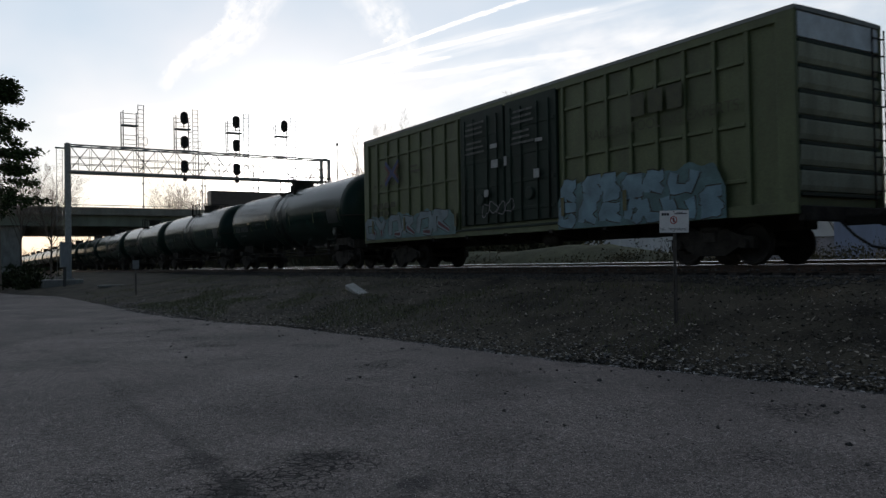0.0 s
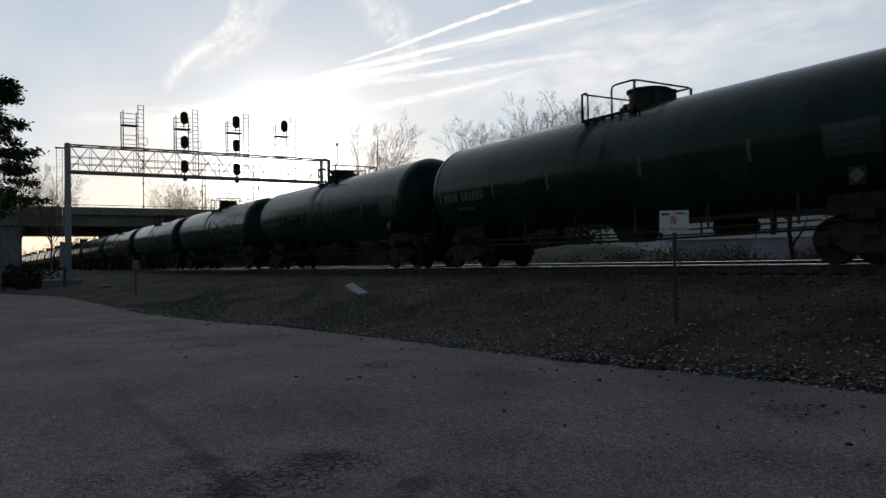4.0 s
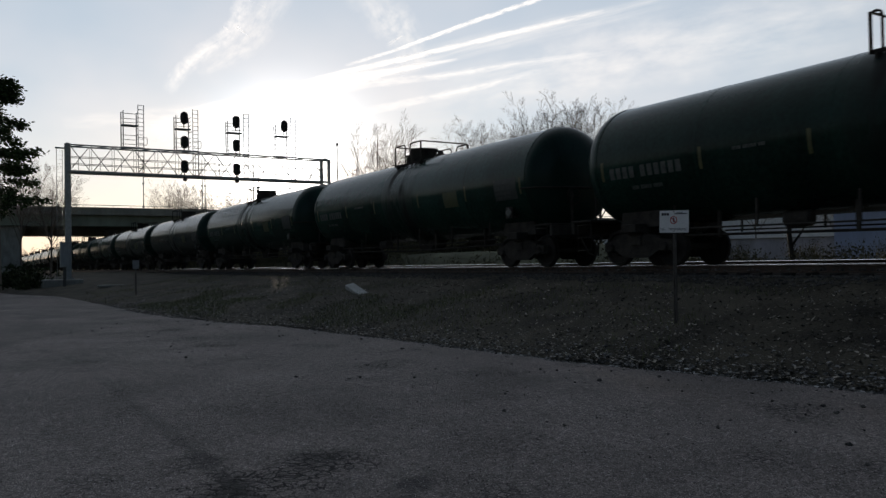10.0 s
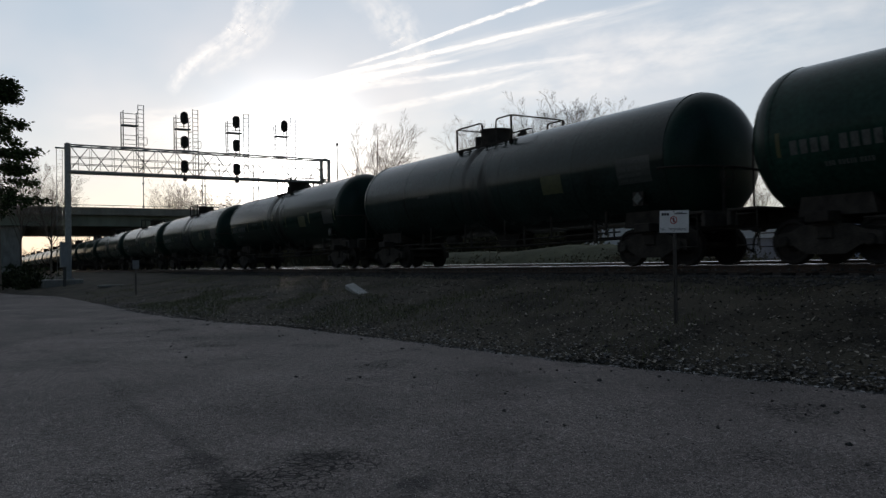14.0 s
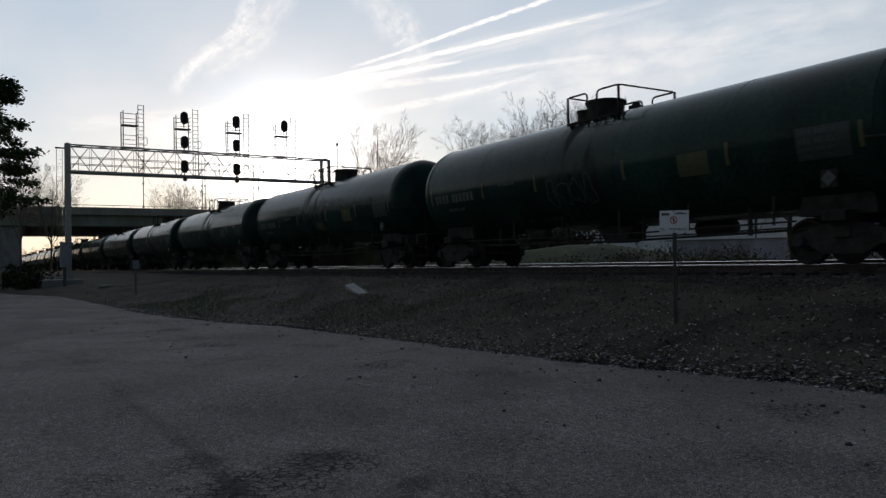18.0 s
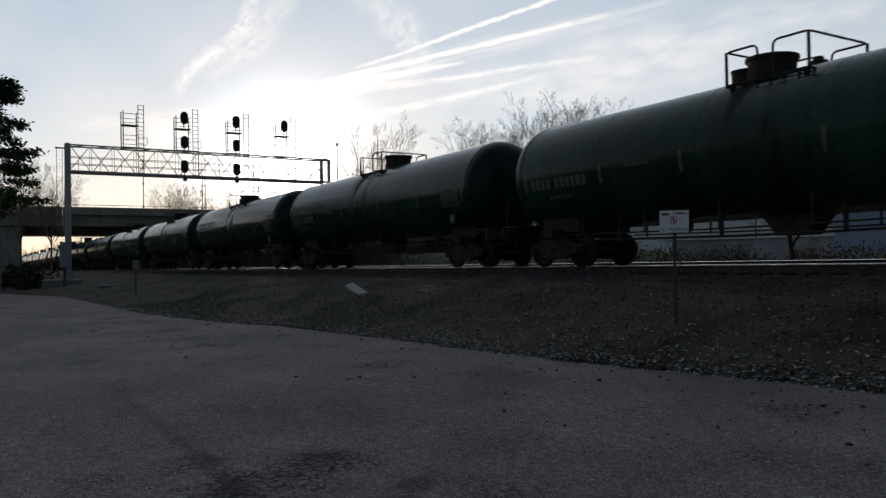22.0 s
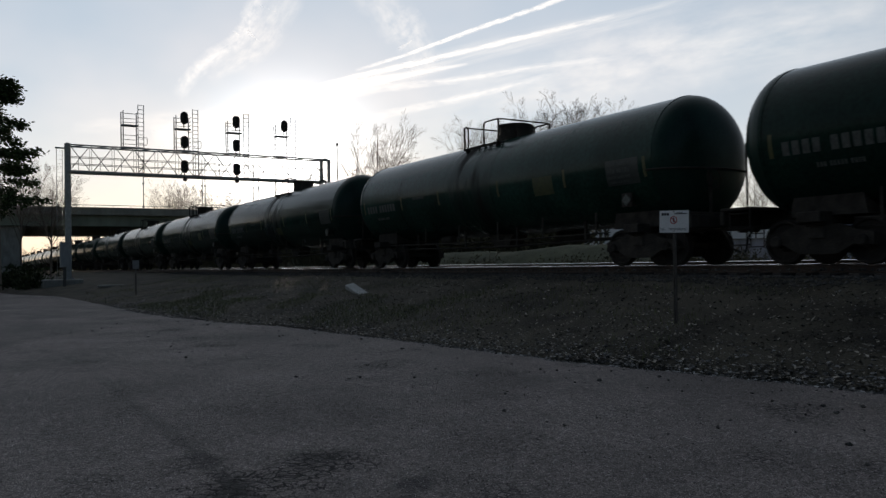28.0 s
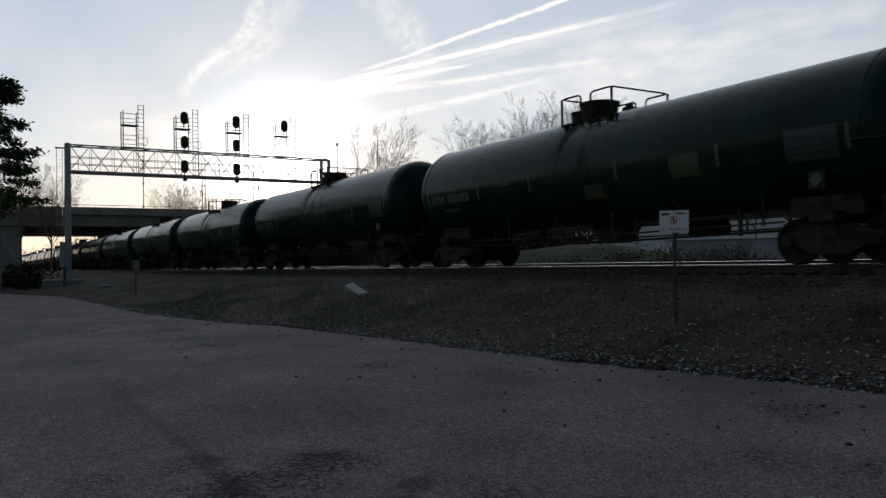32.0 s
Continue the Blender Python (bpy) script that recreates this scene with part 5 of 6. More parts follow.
cab = thing("relay_cabinet", "pale grey relay box beside the gantry post", "cabinet", m=pose(-60.0, 6.05, ground_z(-60.0, 6.05)))
part("case", Shape().box((0, 0, 2.2), (0.5, 0.55, 1.7), bev=0.03), M_CABINET, cab)
part("cabinet_door", Shape().box((0.26, 0, 2.2), (0.02, 0.47, 1.55), bev=0.005), M_CABINET, cab)
part("stand", Shape().box((0, 0, 0.65), (0.2, 0.2, 1.45), bev=0.02), M_POST, cab)
part("roof_lid", Shape().box((0, 0, 3.07), (0.58, 0.63, 0.06), bev=0.02), M_CABINET, cab)
bx = thing("gantry_footing", "weathered brown concrete footing block in the bank", "concrete block", m=pose(GX, GY0, 0))
part("block", Shape().box((0.6, -0.5, -1.0), (2.4, 2.6, 0.9), bev=0.06), M_CONC, bx)
bx2 = thing("gantry_footing", "weathered brown concrete footing block in the bank", "concrete block", m=pose(GX, GY1, 0))
part("block", Shape().box((0, 0, -0.97), (1.6, 1.6, 0.26), bev=0.05), M_CONC, bx2)
cb = thing("low_kerb_slab", "low pale concrete slab lying on the bank", "concrete slab", m=pose(-52.5, 7.9, ground_z(-52.5, 7.9)))
part("slab", Shape().box((0, 0, 0.04), (0.5, 1.5, 0.16), bev=0.04), M_CONC, cb)

# ---- overpass ----
bridge = tagged(new("overpass"), "grey-green girder highway overpass with a concrete parapet", "bridge", kind="structure")
BY0, BY1 = -70.0, 740.0
bl, bc = BY1 - BY0, (BY0 + BY1) / 2
part("parapet", Shape().prism([(-137.7, 9.3), (-137.72, 10.1), (-137.8, 10.26), (-138.15, 10.26), (-138.2, 9.3)], BY0, BY1), M_PARAPET, bridge, "weathered grey-green concrete parapet")
part("deck", Shape().box((-160.4, bc, 9.2), (45.4, bl, 0.3)), M_CONC, bridge)
part("deck_edge", Shape().box((-137.75, bc, 9.16), (0.3, bl, 0.34), bev=0.03), M_PARAPET, bridge)
for k in range(16):
    x = -138.55 - k * 2.95
    gd = Shape().box((x, bc, 8.12), (0.06, bl, 1.86)).box((x, bc, 7.22), (0.6, bl, 0.07)).box((x, bc, 9.02), (0.5, bl, 0.06))
    part("girder", gd, M_GIRDER, bridge, "deep grey-green steel girder")
for k in range(52):
    y = -20 + k * 2.2
    part("stiffener", Shape().box((-138.46, y, 8.12), (0.12, 0.03, 1.75)), M_GIRDER, bridge)
part("far_parapet", Shape().box((-183.0, bc, 9.8), (0.4, bl, 1.0)), M_PARAPET, bridge)
for k in range(42):
    y = -20 + k * 2.75
    part("railing_post", Shape().box((-137.95, y, 10.44), (0.08, 0.08, 0.4)), M_STEEL, bridge)
part("railing", Shape().tube([(-137.95, BY0, 10.62), (-137.95, BY1, 10.62)], 0.05, 6), M_STEEL, bridge)
part("abutment", Shape().prism([(-70, -2), (8.0, -2), (8.0, 7.17), (-70, 7.17)], -182.5, -139.2, "x"), M_CONC, bridge)
for x in (-142, -152, -162, -172, -181):
    part("column", Shape().lathe([(-2, 0.6), (6.2, 0.6)], 16, "z", (x, 33.0, 0)), M_CONC, bridge)
part("pier_cap", Shape().box((-161, 33.0, 6.65), (42, 1.4, 1.0), bev=0.06), M_CONC, bridge)
for y, top in ((26.6, 19.6), (36.6, 19.6), (37.1, 19.3), (46.0, 19.0), (46.9, 19.2)):
    lp = thing("slender_pole", "slender grey steel pole standing on the overpass", "pole", "poles on the overpass", m=pose(-141.0, y, 9.36))
    part("shaft", Shape().tube([(0, 0, 0), (0, 0, top - 9.36)], 0.1, 6, 0.07), M_STEEL, lp)
    part("base", Shape().lathe([(0, 0.22), (0.5, 0.22), (0.6, 0.12)], 8, "z"), M_STEEL, lp)
    for z in (1.2, 5.2):
        part("collar", Shape().lathe([(z, 0.1), (z + 0.06, 0.2), (z + 0.3, 0.2), (z + 0.36, 0.1)], 8, "z"), M_STEEL, lp)


def build_lorry():
    t = thing("articulated_lorry", "dark box-trailer lorry crossing the overpass", "lorry")
    part("trailer_box", Shape().box((0, -3, 2.8), (2.5, 14.0, 3.5), bev=0.05), M_TRAILER, t, "dull grey-brown box trailer")
    part("trailer_frame", Shape().box((0, -3, 0.95), (1.1, 13.4, 0.22)), M_FRAME, t)
    cabin = Shape().prism([(5.0, 0.6), (7.4, 0.6), (7.5, 1.7), (6.9, 1.8), (6.6, 3.0), (5.0, 3.3)], -1.2, 1.2, "x")
    part("cab", cabin, M_TRAILER, t)
    part("windscreen", Shape().prism([(6.93, 1.82), (6.96, 1.83), (6.66, 2.9), (6.62, 2.9)], -1.05, 1.05, "x"), M_HEAD, t)
    tyre = Shape().lathe([(-0.15, 0.3), (-0.15, 0.48), (-0.1, 0.5), (0.1, 0.5), (0.15, 0.48), (0.15, 0.3)], 16, "x").mesh("wheel", M_HEAD)
    for y in (-9.0, -7.7, 3.2, 4.5, 6.6):
        for x in (-1.08, 1.08):
            part("wheel", tyre, M_HEAD, t, m=pose(x, y, 0.5))
    return t


LORRY = build_lorry()
LORRY_FROM, LORRY_SPEED = (-141.8, 48.0, 9.36), 19.6

# ---- warning sign ----
sg = thing("warning_sign", "white no-trespassing sign on a thin leaning steel post", "sign", m=pose(-9.12, 10.2, -1.12, 0, 0.6, 0))
pst = Shape().box((0, 0, 1.0), (0.05, 0.012, 2.1)).box((-0.02, -0.014, 1.0), (0.012, 0.03, 2.1)).box((0.02, -0.014, 1.0), (0.012, 0.03, 2.1))
part("post", pst, M_POST, sg)
plate = part("plate", Shape().box((0, 0, 0), (0.615, 0.006, 0.43), bev=0.002), M_SIGN, sg, m=pose(0.01, -0.034, 1.9, 0, 1.2, 14) @ Matrix.Scale(0.865, 4))


lettering("NO   TRESPASSING", 0.066, 0.0, -0.15, M_INK, plate, "sign_text")
lg = Shape()
for k in range(3):
    lg.box((-0.235 + k * 0.055, -0.0055, 0.145), (0.045, 0.003, 0.05))
part("owner_mark", lg, M_INK, plate, "three dark block shapes")
part("small_text", Shape().box((0.14, -0.0055, 0.15), (0.25, 0.003, 0.018)).box((0.12, -0.0055, 0.175), (0.12, 0.003, 0.01)), M_INK, plate)
ringp = Shape()
stroke(ringp, [(0.068 * math.cos(a) - 0.005, 0.068 * math.sin(a) + 0.03) for a in [2 * math.pi * i / 28 for i in range(28)]], 0.022, lambda u, v: (u, -0.006, v), True)
stroke(ringp, [(-0.05, 0.075), (0.04, -0.018)], 0.022, lambda u, v: (u, -0.0065, v))
part("forbidden_ring", ringp, M_RED, plate, "red ring with a slanting bar")
part("ring_emblem", Shape().box((-0.004, -0.0045, 0.03), (0.03, 0.002, 0.09)), M_INK, plate)
for z in (0.19, -0.19):
    part("bolt", Shape().lathe([(-0.012, 0.008), (-0.004, 0.01)], 8, "y", (0, 0, z)), M_POST, plate)

# ---- small marker post and the fallen slab ----
mk = thing("marker_post", "small grey marker plate on a short post", "marker", m=pose(-40.0, 7.15, ground_z(-40.0, 7.15)))
part("post", Shape().box((0, 0, 0.75), (0.06, 0.06, 1.7)), M_POST, mk)
part("plate", Shape().box((0.045, 0, 1.45), (0.012, 0.30, 0.42), bev=0.004), M_MARKER, mk)
sb = thing("concrete_block", "pale oblong concrete block lying tilted on the bank", "concrete block", m=pose(-21.9, 10.35, ground_z(-21.9, 10.35) + 0.06, 14, 17, 4))
part("block", Shape().box((0, 0, 0), (0.98, 0.3, 0.14), bev=0.02), M_BLOCK, sb)


# ---- trees ----
def bare_tree(label, x, y, h, seed, spread=0.5, stems=7, trunk=0.2, base=None):
    """A leafless tree: a tapered trunk, long straight limbs fanning out from low down, and ever finer twigs along them."""
    r = random.Random(seed)
    zb = ground_z(x, y) if base is None else base
    t = thing("bare_tree", label, "tree", m=pose(x, y, zb))
    tr, br = Shape(), Shape()

    def shoot(shape, p, d, length, rad, n, wob, lift, tip=0.2):
        pts = [p]
        for _ in range(n):
            d = (d + Vector((r.gauss(0, wob), r.gauss(0, wob), r.gauss(lift, wob * 0.5)))).normalized()
            p = p + d * length / n
            pts.append(p)
        shape.tube(pts, rad, 7 if rad > 0.12 else 5 if rad > 0.05 else 3, max(0.004, rad * tip), caps=False)
        return pts

    def fork(pts, length, rad, level):
        count = (0, 11, 9, 5)[level]
        turn = r.uniform(0, 6.28)
        for j in range(count):
            k = 0.18 + 0.8 * (j + r.uniform(0.1, 0.9)) / count
            i = min(len(pts) - 2, int(k * (len(pts) - 1)))
            d = (pts[i + 1] - pts[i]).normalized()
            turn += 2.4 + r.uniform(-0.5, 0.5)
            q = Matrix.Rotation(turn, 3, d) @ d.orthogonal().normalized()
            p = pts[i].lerp(pts[i + 1], k * (len(pts) - 1) - i)
            out = (d + q * r.uniform(0.6, 1.1) + Vector((0, 0, 0.08))).normalized()
            ln = length * (1.0 - 0.62 * k) * (0, 0.5, 0.55, 0.7)[level] * r.uniform(0.65, 1.15)
            rd = max(0.0055, rad * (1.05 - 0.7 * k) * 0.45)
            sub = shoot(br, p, out, ln, rd, 4 if level < 3 else 2, 0.06, 0.04)
            if level < 3:
                fork(sub, ln, rd, level + 1)

    stem = shoot(tr, Vector((0, 0, -0.3)), Vector((0, 0, 1)), h * 0.98, trunk, 10, 0.012, 0.05, 0.1)
    fork(stem[4:], h * 0.5, trunk * 0.5, 1)
    for i in range(stems):
        k = r.uniform(0.3, 0.52)
        p = stem[int(k * 10)].lerp(stem[int(k * 10) + 1], k * 10 % 1)
        a = 2 * math.pi * (i + r.uniform(-0.25, 0.25)) / stems
        w_ = spread * r.uniform(0.5, 1.15)
        ln = h * (0.98 - k * 0.8) * r.uniform(0.78, 1.0)
        limb = shoot(br, p, Vector((math.cos(a) * w_, math.sin(a) * w_, 1)).normalized(), ln, trunk * r.uniform(0.3, 0.45), 8, 0.035, 0.015, 0.12)
        fork(limb, ln, trunk * 0.4, 1)
    k = h / max(v[2] for v in br.v + tr.v)
    tr.v = [(a[0] * k, a[1] * k, a[2] * k) for a in tr.v]
    br.v = [(a[0] * k, a[1] * k, a[2] * k) for a in br.v]
    part("trunk", tr, M_BARK, t)
    part("crown", br, M_BARK, t, "fine leafless limbs and twigs")
    return t


LEAFLESS = "leafless tree with fine spreading twigs beyond the railway"
MODELS = {}


def plant(label, x, y, top, model, turn):
    """A leafless tree whose tip reaches the height top, after one of a few grown models."""
    zb = ground_z(x, y)
    k = (top - zb) / 15.0
    m = Matrix.Translation((x, y, zb)) @ Matrix.Rotation(radians(turn), 4, "Z") @ Matrix.Scale(k, 4)
    if model not in MODELS:
        seed, spread, stems, trunk = GROWN[model]
        MODELS[model] = bare_tree(label, x, y, 15.0, seed, spread, stems, trunk, base=zb)
        MODELS[model].matrix_basis = m
        return MODELS[model]
    t = copy_thing(MODELS[model], Matrix.Identity(4))
    t.matrix_basis = m
    return tagged(t, label)


GROWN = {"fan": (4, 0.9, 14, 0.17), "round": (11, 0.66, 11, 0.16), "tall": (14, 0.5, 9, 0.15), "scrubby": (23, 1.0, 9, 0.15)}
for x, y, top, model, turn in ((-66.6, 33.6, 15.0, "fan", 20), (-59.2, 40.9, 13.8, "tall", 40), (-57.5, 43.2, 13.4, "round", 100), (-55.8, 45.9, 15.6, "round", 0), (-54.0, 46.8, 14.6, "tall", 200), (-51.8, 48.4, 14.6, "round", 250),
                               (-53.2, 94.2, 14.4, "scrubby", 0), (-55.7, 90.7, 11.5, "scrubby", 120), (-49.6, 96.4, 13.6, "round", 70), (-62, 84, 12, "scrubby", 200), (-58, 98, 13.5, "tall", 30),
                               (-82.6, 37.1, 12.6, "fan", 210), (-64.5, 38.5, 10.4, "scrubby", 60)):
    plant(LEAFLESS, x, y, top, model, turn)
for x, y, top, model, turn in ((-196, 43, 21.4, "round", 30), (-205, 48.6, 22.8, "tall", 80), (-191, 51.5, 21.2, "fan", 130), (-187, 57.7, 20.4, "round", 200), (-250, 22, 9, "scrubby", 10), (-260, 30, 12, "fan", 300), (-240, 16, 7, "scrubby", 170)):
    plant("distant leafless tree beyond the overpass", x, y, top, model, turn)
plant("leafless sapling beside the dark cedar tree", -96, 5.4, 13.5, "tall", 90)
plant("leafless sapling beside the dark cedar tree", -92, 8.0, 11.5, "fan", 45)


snag = thing("bare_snag", "gnarled leafless snag with a few crooked branches behind the tracks", "tree", m=pose(-18.4, 27.0, ground_z(-18.4, 27.0)))
part("trunk", Shape().tube([(0, 0, -0.1), (0.05, 0, 0.9), (-0.08, 0, 1.9), (0.02, 0, 2.9), (-0.05, 0, 3.5), (0.2, 0, 4.1), (0.25, 0, 4.6)], 0.11, 7, 0.05), M_DARKBARK, snag)
for pts in (((0.2, 0, 4.1), (0.55, 0.1, 4.4), (0.9, 0.1, 4.65)), ((0.22, 0, 4.3), (-0.1, 0, 4.75), (-0.55, 0.1, 4.95)), ((-0.05, 0, 2.4), (-0.5, 0.1, 2.65), (-0.8, 0.2, 2.6)), ((0.0, 0, 1.4), (0.5, 0, 2.0), (0.65, 0.1, 2.5))):
    part("branch", Shape().tube(pts, 0.06, 5, 0.012), M_DARKBARK, snag)


def spray_leaves(s, p, d, n, size, r, droop=0.3):
    """A clump of narrow scale-leaf sprays round a twig's end."""
    for _ in range(n):
        o = p + Vector((r.gauss(0, 1), r.gauss(0, 1), r.gauss(0, 0.7))) * size * 0.55
        u = (d + Vector((r.gauss(0, 0.7), r.gauss(0, 0.7), r.gauss(-droop, 0.5)))).normalized()
        v = u.orthogonal().normalized()
        v = Matrix.Rotation(r.uniform(0, 6.28), 3, u) @ v
        L, W = size * r.uniform(0.5, 1.0), size * r.uniform(0.12, 0.24)
        m_ = o + u * L * 0.5
        s.add([o, m_ + v * W, o + u * L, m_ - v * W], [(0, 1, 2, 3)])


def cedar(x, y, h, seed):
    r = random.Random(seed)
    t = thing("cedar_tree", "dark evergreen cedar with ragged drooping boughs", "tree", m=pose(x, y, -1.46))
    part("trunk", Shape().tube([(0, 0, -0.2), (0.1, 0, h * 0.4), (0, 0.1, h * 0.75), (0, 0, h * 0.98)], 0.35, 8, 0.05), M_BARK, t)
    lim, fol = Shape(), Shape()
    z = 6.2
    while z < h * 0.97:
        reach = (1 - (z / h) ** 2.6) * 5.3 * r.uniform(0.75, 1.0) + 0.5
        for k in range(3):
            a = r.uniform(0, 6.28)
            d = Vector((math.cos(a), math.sin(a), 0.12))
            pts, p = [Vector((0, 0, z))], Vector((0, 0, z))
            n = 7
            rr = reach * r.uniform(0.55, 1.1)
            for i in range(n):
                d = (d + Vector((r.gauss(0, 0.1), r.gauss(0, 0.1), r.gauss(0.0, 0.05)))).normalized()
                p = p + d * rr / n
                pts.append(p)
                if i > 0:
                    spray_leaves(fol, p, (d + Vector((0, 0, -0.15))), 20, 0.5, r)
                    for s_ in (-1, 1):
                        q = p + d.cross(Vector((0, 0, 1))) * s_ * 0.6 * (1 - i / n) * rr * 0.3
                        spray_leaves(fol, q, (d + Vector((0, 0, -0.2))), 10, 0.45, r)
            lim.tube(pts, 0.06, 4, 0.012, caps=False)
        z += h * 0.034
    part("bough_wood", lim, M_BARK, t)
    part("foliage", fol, M_LEAF, t, "ragged dark green foliage")
    return t


cedar(-68.0, 2.2, 16.7, 5)
cedar(-74.0, -8.0, 17.0, 6)


def brush(name, label, spots, size, dens, material, seed, twigs=6):
    """Clumps of low growth: short twigs and many small leaves, one mass."""
    r = random.Random(seed)
    fol = Shape()
    for x, y, hgt in spots:
        z0 = ground_z(x, y)
        for _ in range(twigs):
            a = r.uniform(0, 6.28)
            p0 = Vector((x + r.gauss(0, 0.3), y + r.gauss(0, 0.3), z0 - 0.05))
            p1 = p0 + Vector((math.cos(a) * 0.35 * hgt, math.sin(a) * 0.35 * hgt, hgt * r.uniform(0.6, 1.05)))
            fol.tube([p0, (p0 + p1) / 2 + Vector((0.1, 0, 0.1)), p1], 0.018, 3, 0.006, caps=False)
            for i in range(dens):
                spray_leaves(fol, p0.lerp(p1, r.uniform(0.1, 1.0)) + Vector((r.gauss(0, 0.2), r.gauss(0, 0.2), 0)), Vector((0, 0, 0.4)), 2, size, r, -0.1)
    return tagged(part(name, fol, material), label, "shrubs", kind="stuff")


rr = random.Random(9)
brush("hedge", "dark tangled evergreen hedge at the foot of the overpass", [(rr.uniform(-84, -64), rr.uniform(-8, 4.6), rr.uniform(0.7, 2.0)) for _ in range(110)], 0.5, 9, M_BUSH, 10)
brush("lineside_scrub", "brown-green tangled scrub behind the far track", [(x, rr.uniform(23.6, 29), rr.uniform(2.2, 4.0) if x < -46 else rr.uniform(0.6, 1.5)) for x in [rr.uniform(-130, -52) for _ in range(620)] + [rr.uniform(-46, -14) for _ in range(120)] + [rr.uniform(-62, -46) for _ in range(120)]], 0.17, 18, M_SCRUB, 11)
# added growth, mostly hidden by the train: keeps low sun off the bank
brush("thicket", "dense tall brown thicket added behind the far track to block low sun", [(rr.uniform(-135, -66), rr.uniform(30, 42), rr.uniform(6.4, 7.9)) for _ in range(330)] + [(rr.uniform(-66, -44), rr.uniform(33, 40), rr.uniform(2.8, 4.6)) for _ in range(110)], 0.6, 24, M_SCRUB, 16)
brush("lineside_scrub", "thin dry brown scrub before the low sheds", [(x, rr.uniform(48, 60), rr.uniform(0.8, 2.6)) for x in [rr.uniform(-70, -28) for _ in range(110)]], 0.2, 8, M_SCRUB, 12)
brush("lineside_scrub", "hazy scrub along the line beyond the overpass", [(rr.uniform(-420, -125), rr.uniform(23.5, 36), rr.uniform(2.0, 4.2)) for _ in range(240)], 0.8, 8, M_SCRUB, 17)
brush("far_evergreens", "hazy rounded evergreen tops far beyond the sheds", [(-122 + 76 * k / 45 + rr.uniform(-1, 1), rr.uniform(118, 128), rr.uniform(7.5, 10.5)) for k in range(46)], 1.1, 26, M_BUSH, 19, 8)
# woods added out of view: they darken what the tank flanks reflect
brush("rear_woods", "plain dark woods added out of view behind the lot", [(rr.uniform(-110, 90), rr.uniform(-60, -48), rr.uniform(5, 9)) for _ in range(260)] + [(rr.uniform(60, 75), rr.uniform(-40, 60), rr.uniform(4, 7)) for _ in range(120)], 1.8, 14, M_SCRUB, 18)
brush("far_woods", "hazy dark woods along the horizon", [(-192 - 220 * rr.random(), rr.uniform(60, 260), rr.uniform(5, 11)) for _ in range(160)] + [(rr.uniform(-230, -192), rr.uniform(150, 260), rr.uniform(1.5, 3.2)) for _ in range(80)], 1.6, 10, M_SCRUB, 13)

# ---- low sheds beyond the line ----
sh = thing("low_shed", "long low pale grey shed with a flat roof", "shed", m=pose(-60.0, 81.4, -1.0, 0, 0, 36.6))
part("wall", Shape().box((0, 0, 1.65), (19.0, 8, 3.3)), M_SHED, sh)
part("roof", Shape().box((0, 0, 3.36), (19.6, 8.6, 0.14), bev=0.03), M_CONC, sh)
for k in range(6):
    part("wall_rib", Shape().box((-8 + k * 3.2, -4.03, 1.65), (0.14, 0.08, 3.2)), M_SHED, sh)
bs = thing("metal_warehouse", "pale blue corrugated metal warehouse", "warehouse", m=pose(-36.9, 76.1, -1.0, 0, 0, 31))
bw = Shape().box((0, 0, 2.6), (17, 12, 5.2))
part("wall", bw, M_BLUESHED, bs)
rib = Shape().box((0, 0, 0), (0.18, 0.06, 5.1)).mesh("wall_rib", M_BLUESHED)
for k in range(38):
    part("wall_rib", rib, M_BLUESHED, bs, m=pose(-8.3 + k * 0.45, -6.03, 2.6))
part("roof", Shape().prism([(-6.3, 5.2), (6.3, 5.2), (6.3, 5.3), (0, 6.0), (-6.3, 5.3)], -8.7, 8.7, "x"), M_CONC, bs)

wh = thing("white_warehouse", "long white flat-roofed warehouse far beyond the line", "warehouse", m=pose(-92.0, 102.0, -1.0, 0, 0, 20))
part("wall", Shape().box((0, 0, 4.0), (70, 14, 8.0)), M_PALEWALL, wh)
part("roof", Shape().box((0, 0, 8.1), (70.6, 14.6, 0.2), bev=0.04), M_CONC, wh)
for k in range(23):
    part("wall_rib", Shape().box((-33 + k * 3.0, -7.05, 4.0), (0.2, 0.1, 7.9)), M_PALEWALL, wh)

# ---- loose stones, litter of the bank ----
def stones(name, label, spots, seed, material, flat=0.6):
    r = random.Random(seed)
    s = Shape()
    for x, y, z, q in spots:
        a = r.uniform(0, 6.28)
        ca, sa = math.cos(a), math.sin(a)
        ax, ay, az = q * r.uniform(0.7, 1.3), q * r.uniform(0.5, 1.0), q * flat * r.uniform(0.6, 1.2)
        pts = []
        for u, v, w_ in ((1, 0.1, 0.1), (0.2, 1, -0.1), (-1, 0.1, 0.15), (-0.1, -1, 0), (0.3, 0.2, 1), (-0.35, -0.25, 0.9), (0, 0, -0.8)):
            u, v, w_ = u * ax * r.uniform(0.8, 1.2), v * ay * r.uniform(0.8, 1.2), w_ * az
            pts.append((x + u * ca - v * sa, y + u * sa + v * ca, z + w_ + az * 0.3))
        s.add(pts, [(0, 1, 4), (1, 2, 5), (1, 5, 4), (2, 3, 5), (3, 0, 4), (3, 4, 5), (1, 0, 6), (2, 1, 6), (3, 2, 6), (0, 3, 6)])
    return tagged(part(name, s, material), label, "stones", kind="stuff")


